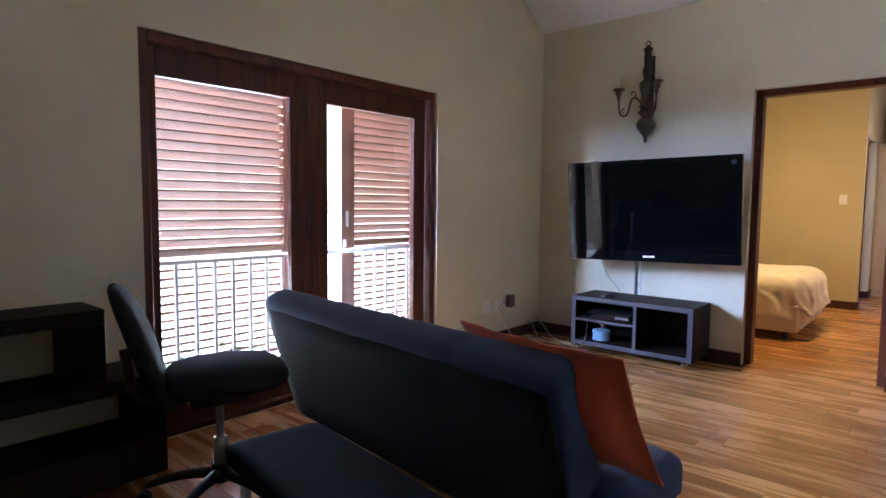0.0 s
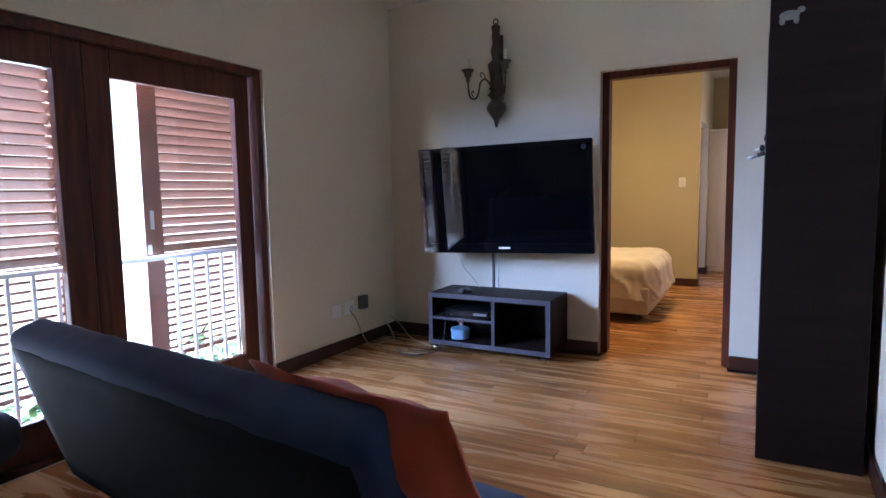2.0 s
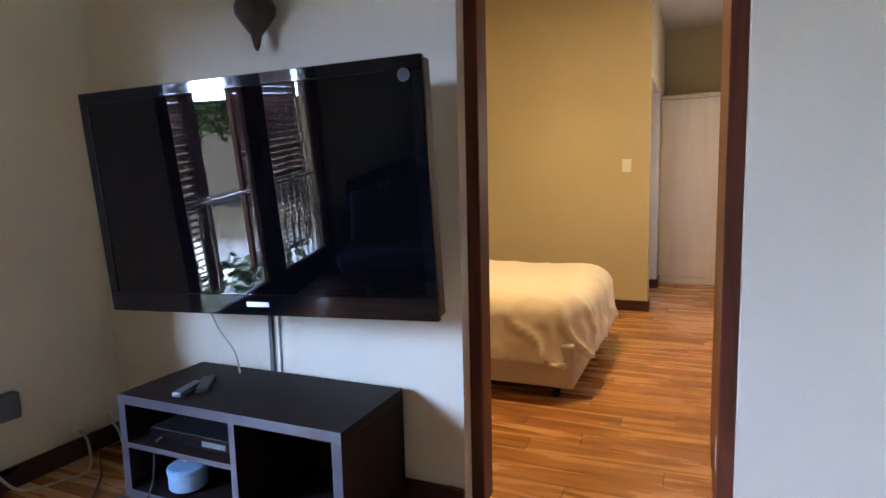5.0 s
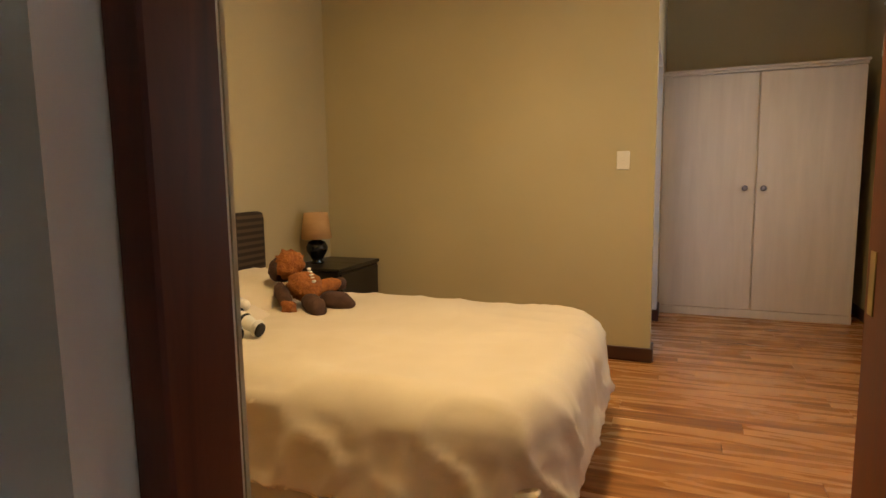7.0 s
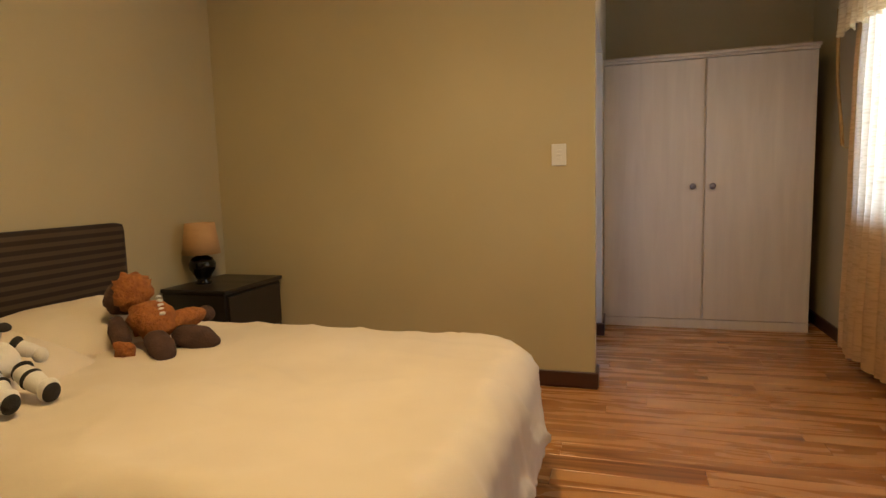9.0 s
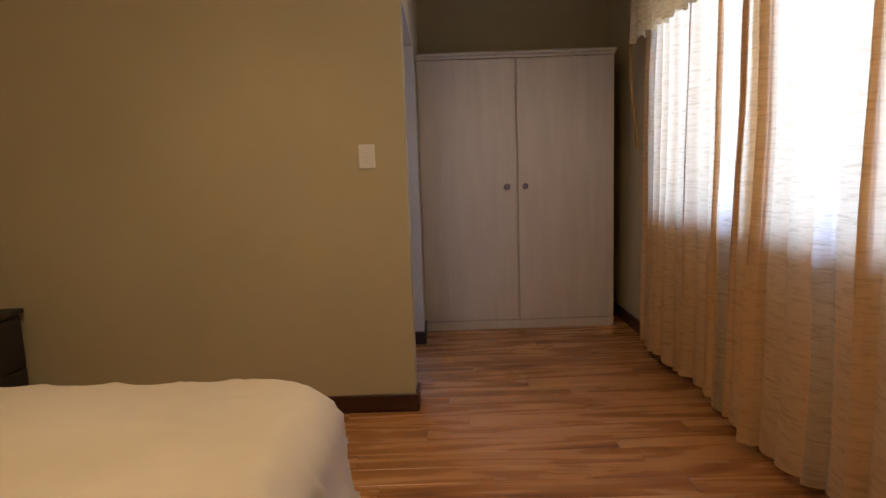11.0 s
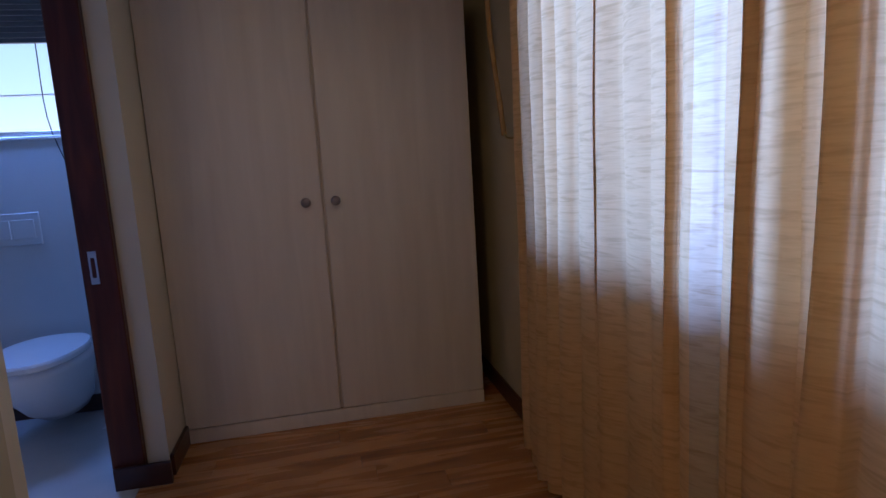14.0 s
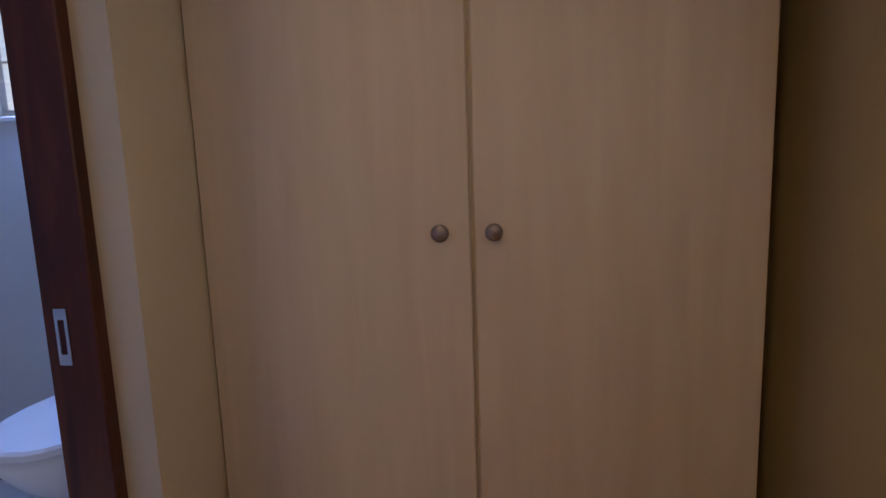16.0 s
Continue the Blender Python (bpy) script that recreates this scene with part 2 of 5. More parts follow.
def curtain_material(name, color, through, amount, slub, see_through=0.0):
    m = bpy.data.materials.new(name)
    m.use_nodes = True
    t = m.node_tree
    b = t.nodes["Principled BSDF"]
    b.inputs["Roughness"].default_value = 0.9
    co = t.nodes.new("ShaderNodeTexCoord")
    facs = []
    for scale, detail, lo, hi in (((11, 11, 85), 7.0, 0.50, 0.72), ((16, 16, 240), 5.0, 0.42, 0.66), ((2.5, 2.5, 13), 4.0, 0.47, 0.72)):
        mp = t.nodes.new("ShaderNodeMapping")
        mp.inputs["Scale"].default_value = scale
        t.links.new(co.outputs["Object"], mp.inputs[0])
        n = t.nodes.new("ShaderNodeTexNoise")
        n.inputs["Scale"].default_value, n.inputs["Detail"].default_value = 1.0, detail
        n.inputs["Distortion"].default_value = 0.6
        t.links.new(mp.outputs[0], n.inputs["Vector"])
        mr = t.nodes.new("ShaderNodeMapRange")
        mr.inputs["From Min"].default_value, mr.inputs["From Max"].default_value = lo, hi
        t.links.new(n.outputs["Fac"], mr.inputs["Value"])
        facs.append(mr.outputs[0])
    ad = t.nodes.new("ShaderNodeMath")
    ad.operation, ad.inputs[1].default_value = "MULTIPLY_ADD", 0.35
    t.links.new(facs[1], ad.inputs[0])
    t.links.new(facs[0], ad.inputs[2])
    ad2 = t.nodes.new("ShaderNodeMath")
    ad2.operation, ad2.inputs[1].default_value, ad2.use_clamp = "MULTIPLY_ADD", 0.14, True
    t.links.new(facs[2], ad2.inputs[0])
    t.links.new(ad.outputs[0], ad2.inputs[2])

    def tone(c, k):
        ramp = t.nodes.new("ShaderNodeValToRGB")
        ramp.color_ramp.elements[0].position, ramp.color_ramp.elements[0].color = 0.0, (*c, 1)
        ramp.color_ramp.elements[1].position, ramp.color_ramp.elements[1].color = 1.0, (c[0] * (1 - k), c[1] * (1 - 1.25 * k), c[2] * (1 - 1.55 * k), 1)
        t.links.new(ad2.outputs[0], ramp.inputs[0])
        return ramp.outputs[0]
    t.links.new(tone(color, slub * 0.6), b.inputs["Base Color"])
    tl = t.nodes.new("ShaderNodeBsdfTranslucent")
    t.links.new(tone(through, slub), tl.inputs["Color"])
    mix = t.nodes.new("ShaderNodeMixShader")
    mix.inputs[0].default_value = amount
    t.links.new(b.outputs[0], mix.inputs[1])
    t.links.new(tl.outputs[0], mix.inputs[2])
    bu = t.nodes.new("ShaderNodeBump")
    bu.inputs["Strength"].default_value, bu.inputs["Distance"].default_value = 0.25, 0.002
    t.links.new(ad2.outputs[0], bu.inputs["Height"])
    t.links.new(bu.outputs[0], b.inputs["Normal"])
    last = mix
    if see_through:
        tr = t.nodes.new("ShaderNodeBsdfTransparent")
        last = t.nodes.new("ShaderNodeMixShader")
        last.inputs[0].default_value = see_through
        t.links.new(mix.outputs[0], last.inputs[1])
        t.links.new(tr.outputs[0], last.inputs[2])
    t.links.new(last.outputs[0], t.nodes["Material Output"].inputs[0])
    return m


CURTAIN = curtain_material("slub_cotton_curtain", (0.76, 0.50, 0.25), (0.92, 0.76, 0.50), 0.46, 0.22)
# paler, clearer copy of the curtain cloth, giving the brighter bands of daylight
CURTAIN_BRIGHT = curtain_material("curtain_cotton_bright_bands", (0.72, 0.56, 0.36), (0.96, 0.88, 0.76), 0.6, 0.3, 0.22)
LACE = curtain_material("cream_lace_pelmet", (0.74, 0.66, 0.48), (0.8, 0.72, 0.55), 0.3, 0.4)

# ---- mesh helpers ----
ORIGIN = {}


def thing(name, at, label="", category="", group="", kind=""):
    """An empty at the base of a thing; its parts are then given in world places."""
    ob = new(name)
    ob.location = at
    ORIGIN[ob.name] = Vector(at)
    return tagged(ob, label, category, group, kind)


def part(name, bm, mat, parent=None, label="", smooth=False, kind="", category="", group=""):
    o = Vector((0, 0, 0))
    if parent is not None:
        o = ORIGIN[parent.name]
    bmesh.ops.translate(bm, verts=bm.verts, vec=-o)
    bmesh.ops.recalc_face_normals(bm, faces=bm.faces)
    me = bpy.data.meshes.new(name)
    bm.to_mesh(me)
    bm.free()
    mats = mat if isinstance(mat, (list, tuple)) else [mat]
    for q in mats:
        me.materials.append(q)
    if smooth:
        me.polygons.foreach_set("use_smooth", [True] * len(me.polygons))
    ob = new(name, me)
    if parent is not None:
        ob.parent = parent
        ORIGIN[ob.name] = o
    else:
        ORIGIN[ob.name] = Vector((0, 0, 0))
    return tagged(ob, label, category, group, kind)


def lone(name, bm, mat, at, label, category, smooth=False, group="", kind=""):
    """A thing that is one mesh, with its origin at its base."""
    at = Vector(at)
    bmesh.ops.translate(bm, verts=bm.verts, vec=-at)
    ob = part(name, bm, mat, None, label, smooth, kind, category, group)
    ob.location = at
    ORIGIN[ob.name] = at
    return ob


def add_box(bm, x0, x1, y0, y1, z0, z1, bevel=0.0, seg=1, m=None, mat=0):
    vs = [bm.verts.new((x, y, z)) for x in (x0, x1) for y in (y0, y1) for z in (z0, z1)]
    fs = [bm.faces.new([vs[i] for i in q]) for q in ((0, 1, 3, 2), (4, 6, 7, 5), (0, 4, 5, 1), (2, 3, 7, 6), (0, 2, 6, 4), (1, 5, 7, 3))]
    for f in fs:
        f.material_index = mat
    if m is not None:
        bmesh.ops.transform(bm, matrix=m, verts=vs)
    if bevel:
        es = {e for f in fs for e in f.edges}
        r = bmesh.ops.bevel(bm, geom=list(es), offset=bevel, segments=seg, profile=0.5, affect="EDGES")
        for f in r["faces"]:
            f.material_index = mat
    return bm


def box(*a, **k):
    return add_box(bmesh.new(), *a, **k)


def lathe(bm, profile, centre=(0, 0, 0), seg=20, m=None, mat=0):
    rings = []
    for r, z in profile:
        rings.append([bm.verts.new((centre[0] + r * math.cos(2 * math.pi * i / seg), centre[1] + r * math.sin(2 * math.pi * i / seg), centre[2] + z)) for i in range(seg)])
    vs = [v for ring in rings for v in ring]
    for a, b in zip(rings, rings[1:]):
        for i in range(seg):
            bm.faces.new((a[i], a[(i + 1) % seg], b[(i + 1) % seg], b[i])).material_index = mat
    for ring in (rings[0], rings[-1]):
        bm.faces.new(ring).material_index = mat
    if m is not None:
        bmesh.ops.transform(bm, matrix=m, verts=vs)
    return bm


def smooth_path(points, steps=8):
    ps = [Vector(p) for p in points]
    ps = [ps[0] * 2 - ps[1]] + ps + [ps[-1] * 2 - ps[-2]]
    out = []
    for i in range(1, len(ps) - 2):
        a, b, c, d = ps[i - 1:i + 3]
        for k in range(steps):
            t = k / steps
            out.append(0.5 * ((2 * b) + (c - a) * t + (2 * a - 5 * b + 4 * c - d) * t * t + (3 * b - a - 3 * c + d) * t ** 3))
    out.append(ps[-2])
    return out


def tube(bm, points, r, seg=8, steps=8, taper=None, mat=0):
    path = smooth_path(points, steps) if steps > 1 else [Vector(p) for p in points]
    rings = []
    n = len(path)
    for i, p in enumerate(path):
        d = (path[min(i + 1, n - 1)] - path[max(i - 1, 0)]).normalized()
        u = d.cross(Vector((0, 0, 1)))
        if u.length < 0.05:
            u = d.cross(Vector((0, 1, 0)))
        u.normalize()
        v = d.cross(u)
        rr = r * (1 + (taper - 1) * i / (n - 1)) if taper is not None else r
        rings.append([bm.verts.new(p + (u * math.cos(a) + v * math.sin(a)) * rr) for a in [2 * math.pi * k / seg for k in range(seg)]])
    for a, b in zip(rings, rings[1:]):
        for i in range(seg):
            bm.faces.new((a[i], a[(i + 1) % seg], b[(i + 1) % seg], b[i])).material_index = mat
    for ring in (rings[0], rings[-1]):
        bm.faces.new(ring).material_index = mat
    return bm


def blob(bm, centre, size, m=None, power=2.4, rough=0.0, nu=20, nv=12, mat=0, freq=9.0):
    """A soft rounded body: a superellipsoid with a little unevenness."""
    def sp(v, p):
        return math.copysign(abs(v) ** (2 / p), v)
    rings, vs = [], []
    for j in range(nv + 1):
        la = -math.pi / 2 + math.pi * j / nv
        ring = []
        for i in range(nu):
            lo = 2 * math.pi * i / nu
            p = Vector((sp(math.cos(la), power) * sp(math.cos(lo), power) * size[0] / 2, sp(math.cos(la), power) * sp(math.sin(lo), power) * size[1] / 2,
                        sp(math.sin(la), 2.0) * size[2] / 2))
            if rough:
                p += p.normalized() * rough * noise.noise((p + Vector(centre)) * freq) if p.length > 0 else p * 0
            ring.append(p)
        rings.append(ring)
    bot, top = bm.verts.new(rings[0][0]), bm.verts.new(rings[-1][0])
    loops = [[bm.verts.new(p) for p in ring] for ring in rings[1:-1]]
    vs = [bot, top] + [v for q in loops for v in q]
    for a, b in zip(loops, loops[1:]):
        for i in range(nu):
            bm.faces.new((a[i], a[(i + 1) % nu], b[(i + 1) % nu], b[i])).material_index = mat
    for i in range(nu):
        bm.faces.new((bot, loops[0][(i + 1) % nu], loops[0][i])).material_index = mat
        bm.faces.new((top, loops[-1][i], loops[-1][(i + 1) % nu])).material_index = mat
    if m is not None:
        bmesh.ops.transform(bm, matrix=m, verts=vs)
    bmesh.ops.translate(bm, verts=vs, vec=Vector(centre))
    return bm


def soft_box(bm, size, m, round_by=0.05, wrinkle=0.0, freq=6.0, cuts=14, tuft=None, mat=0):
    """A padded block: a fine box with rounded edges, wrinkles and, if asked, buttoned hollows on top."""
    sx, sy, sz = size
    n = [max(3, int(round(cuts * s / max(size)))) for s in size]
    made = {}
    def vert(i, j, k):
        key = (i, j, k)
        if key not in made:
            p = Vector(((i / n[0] - 0.5) * sx, (j / n[1] - 0.5) * sy, (k / n[2] - 0.5) * sz))
            q = Vector([max(-s / 2 + round_by, min(s / 2 - round_by, c)) for c, s in zip(p, size)])
            d = p - q
            if d.length > 1e-6:
                p = q + d.normalized() * round_by
            if wrinkle:
                w = noise.noise(Vector((p.x * freq, p.y * freq * 0.5, p.z * freq))) + 0.5 * noise.noise(p * freq * 3)
                p += (d.normalized() if d.length > 1e-6 else Vector((0, 0, 0))) * w * wrinkle
            if tuft:
                for tx, ty in tuft:
                    g = math.exp(-((p.x - tx) ** 2 + (p.y - ty) ** 2) / 0.006)
                    if k == n[2]:
                        p.z -= 0.035 * g
            made[key] = bm.verts.new(m @ p)
        return made[key]
    for a, b, c in ((0, 1, 2), (1, 2, 0), (2, 0, 1)):
        for end in (0, n[c]):
            for i in range(n[a]):
                for j in range(n[b]):
                    q = []
                    for di, dj in ((0, 0), (1, 0), (1, 1), (0, 1)):
                        key = [0, 0, 0]
                        key[a], key[b], key[c] = i + di, j + dj, end
                        q.append(vert(*key))
                    bm.faces.new(q).material_index = mat
    return bm


# ---- structure ----
XW, XR, YB, ZC = -2.775, 0.55, 3.59, 2.92
SLOPE = math.tan(radians(32))
g = bmesh.new()
add_box(g, -60, 60, -60, 60, -0.45, -0.2)
part("ground", g, PAVING, None, "sunlit pale paving outside the house", kind="structure")
floor = part("floor", box(-3.1, 1.1, -7.0, 5.9, -0.2, -0.012), SUBFLOOR, None, "wood-look laminate floor of living room and bedroom", kind="structure")

w = bmesh.new()
add_box(w, -3.0, -0.953, -0.02, 0.20, 0, 2.95)
add_box(w, -0.066, 1.0, -0.02, 0.20, 0, 2.95)
add_box(w, -0.953, -0.066, -0.02, 0.20, 2.09, 2.95)
wall_tv = part("wall_tv_side", w, WALL, None, "cream painted plaster wall with the bedroom doorway", kind="structure")
wb = bmesh.new()
add_box(wb, -3.0, -0.953, 0.203, 0.21, 0, 2.91)
add_box(wb, -0.066, 1.0, 0.203, 0.21, 0, 2.91)
add_box(wb, -0.953, -0.066, 0.203, 0.21, 2.09, 2.91)
part("wall_bedroom_entry", wb, WALL_BED, None, "cream-yellow bedroom side of the doorway wall", kind="structure")
WY0, WY1, WZ = -3.675, -1.512, 2.05
w = bmesh.new()
add_box(w, -3.0, XW, -7.0, WY0, -0.2, 5.2)
add_box(w, -3.0, XW, WY1, -0.02, -0.2, 5.2)
add_box(w, -3.0, XW, WY0, WY1, WZ, 5.2)
add_box(w, -3.0, XW, WY0, WY1, -0.2, -0.005)
part("wall_window_side", w, WALL, None, "cream painted gable wall with double patio doors", kind="structure")
part("wall_right", box(XR, XR + 0.15, -7.0, -0.02, -0.2, 5.2), WALL, None, "cream painted side wall of the living room", kind="structure")
part("wall_back", box(-3.0, 0.7, -7.15, -7.0, -0.2, 5.2), WALL, None, "cream painted back wall of the living room", kind="structure")
c = bmesh.new()
zr = 2.81 + 3.5 * SLOPE
for (ya, za), (yb, zb) in (((-0.02, 2.81), (-3.5, zr)), ((-3.5, zr), (-7.0, 2.81))):
    vs = [c.verts.new(p) for p in ((XW, ya, za), (XR, ya, za), (XR, yb, zb), (XW, yb, zb), (XW, ya, za + 0.1), (XR, ya, za + 0.1), (XR, yb, zb + 0.1), (XW, yb, zb + 0.1))]
    for q in ((0, 1, 2, 3), (4, 5, 6, 7), (0, 1, 5, 4), (2, 3, 7, 6), (0, 3, 7, 4), (1, 2, 6, 5)):
        c.faces.new([vs[i] for i in q])
part("ceiling_living", c, CEIL, None, "sloping white ceiling", kind="structure")
part("ceiling_bedroom", box(-3.1, 1.1, 0.2, 5.9, ZC, ZC + 0.1), CEIL, None, "flat pale bedroom ceiling", kind="structure")
part("wall_headboard", box(-3.12, -3.0, 0.2, 5.9, 0, ZC), WALL_BED, None, "cream-yellow wall behind the bed", kind="structure")
part("wall_bathroom_front", box(-3.0, -0.59, YB, YB + 0.11, 0, ZC), WALL_BED, None, "cream-yellow partition wall before the bathroom", kind="structure")
w = bmesh.new()
add_box(w, -0.79, -0.59, YB + 0.11, 3.75, 0, ZC)
add_box(w, -0.79, -0.59, 4.83, 5.75, 0, ZC)
add_box(w, -0.79, -0.59, 3.75, 4.83, 2.09, ZC)
part("wall_bathroom_side", w, WALL, None, "cream wall with the bathroom doorway", kind="structure")
w = bmesh.new()
add_box(w, -0.79, 1.1, 5.75, 5.9, 0, ZC)
part("wall_alcove", w, WALL_BED, None, "cream-yellow wall behind the wardrobe", kind="structure")
w = bmesh.new()
BX0, BX1, BZ0, BZ1 = -1.75, -1.11, 1.51, 2.22
add_box(w, -3.0, BX0, 5.75, 5.9, 0, ZC)
add_box(w, BX1, -0.79, 5.75, 5.9, 0, ZC)
add_box(w, BX0, BX1, 5.75, 5.9, 0, BZ0)
add_box(w, BX0, BX1, 5.75, 5.9, BZ1, ZC)
part("wall_bathroom_window", w, WALL_BATH, None, "white bathroom wall with a small window", kind="structure")
part("wall_bathroom_inner", box(-3.0, -0.793, YB + 0.113, YB + 0.12, 0, ZC), WALL_BATH, None, "white inner bathroom wall", kind="structure")
RX = 1.0
RY0, RY1, RZ0, RZ1 = 1.75, 4.24, 0.97, 2.18
w = bmesh.new()
add_box(w, RX, RX + 0.2, 0.2, RY0, 0, ZC)
add_box(w, RX, RX + 0.2, RY1, 5.75, 0, ZC)
add_box(w, RX, RX + 0.2, RY0, RY1, 0, RZ0)
add_box(w, RX, RX + 0.2, RY0, RY1, RZ1, ZC)
part("wall_bedroom_window", w, WALL_BED, None, "cream bedroom wall with the curtained window", kind="structure")
part("bathroom_floor", box(-3.0, -0.70, YB + 0.12, 5.75, -0.012, 0.002), TILE, None, "pale tiled bathroom floor", kind="structure")


def skirting(name, x0, x1, y0, y1, h=0.095):
    b = bmesh.new()
    add_box(b, x0, x1, y0, y1, 0, h, bevel=0.004)
    part(name, b, BASEB, None, "dark varnished wooden skirting board", kind="structure")


skirting("baseboard", XW, -0.953, -0.038, -0.0205)
skirting("baseboard", -0.066, XR, -0.038, -0.0205)
skirting("baseboard", XW + 0.0005, XW + 0.018, WY1, -0.04)
skirting("baseboard", XW + 0.0005, XW + 0.018, -7.0, WY0)
skirting("baseboard", XR - 0.018, XR - 0.0005, -7.0, -0.04)
skirting("baseboard", -2.98, -0.575, YB - 0.018, YB - 0.0005)
skirting("baseboard", -0.5895, -0.572, YB + 0.0005, 3.75)
skirting("baseboard", -0.5895, -0.572, 4.83, 5.12)
skirting("baseboard", RX - 0.018, RX - 0.0005, 0.22, 5.74)
skirting("baseboard", -2.9995, -2.982, 0.22, YB - 0.02)
skirting("baseboard", -3.0, -0.80, 5.732, 5.7495)

# ---- door frames and doors ----


def door_frame(name, x0, x1, y0, y1, h, label):
    """A three-sided frame in a wall that runs along x."""
    f = thing(name, (0, 0, 0), label, kind="structure")
    part("jamb", box(x0, x0 + 0.05, y0, y1, 0, h, bevel=0.004), MAHOG, f)
    part("jamb", box(x1 - 0.05, x1, y0, y1, 0, h, bevel=0.004), MAHOG, f)
    part("head", box(x0 + 0.05, x1 - 0.05, y0, y1, h - 0.05, h, bevel=0.004), MAHOG, f)
    return f


fr = door_frame("door_frame_bedroom", -0.953, -0.066, 0.045, 0.145, 2.09, "reddish-brown varnished wooden door frame between living room and bedroom")
for z in (0.27, 1.82):
    hb = bmesh.new()
    add_box(hb, -0.119, -0.1165, 0.08, 0.12, z, z + 0.10, bevel=0.001)
    for k in (0.02, 0.05, 0.08):
        lathe(hb, [(0.004, 0), (0.004, 0.001)], (0, 0, 0), 8, pose(-0.1195, 0.10, z + k, 0, 90, 0))
    part("hinge", hb, surface("worn_brass_plate", [(0.50, 0.43, 0.30), (0.62, 0.55, 0.42)], 0.45, (30, 30, 30), metal=0.3), fr, "worn steel hinge plate")
dl = thing("bedroom_door", (-0.10, 0.15, 0), "dark reddish wooden bedroom door standing open against the wall", "door")
part("leaf", box(-0.112, -0.072, 0.150, 0.960, 0.012, 2.03, bevel=0.003), MAHOG, dl)
hd = bmesh.new()
add_box(hd, -0.1145, -0.1122, 0.905, 0.935, 0.95, 1.07, bevel=0.001)
part("lock_plate", hd, BRASS, dl, "flat brass lock plate")

bf = thing("door_frame_bathroom", (0, 0, 0), "dark reddish wooden frame of the bathroom doorway", kind="structure")
part("jamb", box(-0.80, -0.675, 4.79, 4.8295, 0, 2.09, bevel=0.004), MAHOG, bf)
part("jamb", box(-0.785, -0.66, 3.7505, 3.79, 0, 2.09, bevel=0.004), MAHOG, bf)
part("head", box(-0.785, -0.66, 3.79, 4.79, 2.05, 2.0895, bevel=0.004), MAHOG, bf)
st = bmesh.new()
for a in ((-0.770, -0.740, 0.86, 0.885), (-0.770, -0.740, 0.965, 0.99), (-0.770, -0.763, 0.885, 0.965), (-0.747, -0.740, 0.885, 0.965)):
    add_box(st, a[0], a[1], 4.787, 4.7895, a[2], a[3])
part("foot_block", box(-0.79, -0.571, 4.762, 4.7865, 0, 0.095, bevel=0.003), BASEB, bf)
part("strike_plate", st, STEEL, bf, "steel strike plate")

# ---- patio doors with glass, outer rail and louvred shutters ----
pf = thing("door_1", (0, 0, 0), "reddish-brown varnished double patio door frame", kind="structure")
part("jamb", box(-2.90, -2.795, WY0, WY0 + 0.05, 0, WZ, bevel=0.005), MAHOG, pf)
part("jamb", box(-2.90, -2.795, WY1 - 0.05, WY1, 0, WZ, bevel=0.005), MAHOG, pf)
part("head", box(-2.90, -2.795, WY0 + 0.05, WY1 - 0.05, WZ - 0.055, WZ, bevel=0.005), MAHOG, pf)
part("sill", box(-2.99, -2.795, WY0 + 0.05, WY1 - 0.05, -0.004, 0.03, bevel=0.004), MAHOG, pf)


def patio_leaf(y0, y1, g0, g1):
    leaf = thing("patio_door_leaf", (-2.86, (y0 + y1) / 2, 0.03), "reddish-brown varnished glazed patio door leaf", "door", "patio door leaves")
    za, zb, zt = 0.03, 0.205, 2.0
    part("stile", box(-2.885, -2.84, y0, g0, za, zt, bevel=0.004), MAHOG, leaf)
    part("stile", box(-2.885, -2.84, g1, y1, za, zt, bevel=0.004), MAHOG, leaf)
    part("top_rail", box(-2.885, -2.84, g0, g1, 1.845, zt, bevel=0.004), MAHOG, leaf)
    part("bottom_rail", box(-2.885, -2.84, g0, g1, za, zb, bevel=0.004), MAHOG, leaf)
    part("pane", box(-2.866, -2.862, g0, g1, zb, 1.845), GLASS, leaf, "clear glass pane").visible_shadow = False
    return leaf


patio_leaf(-3.648, -2.642, -3.57, -2.78)
right_leaf = patio_leaf(-2.640, -1.582, -2.50, -1.70)
bal = thing("balustrade", (-2.97, -2.6, 0), "white painted steel balustrade outside the patio doors", "railing")
part("top_rail", box(-2.985, -2.955, -3.9, -1.3, 0.872, 0.90, bevel=0.004), WHITE_METAL, bal)
part("bottom_rail", box(-2.982, -2.958, -3.9, -1.3, 0.02, 0.045, bevel=0.003), WHITE_METAL, bal)
for i in range(24):
    y = -3.88 + i * 0.112
    if -2.56 < y < -2.14:
        continue
    part("bar", box(-2.978, -2.962, y - 0.008, y + 0.008, 0.045, 0.872), WHITE_METAL, bal)


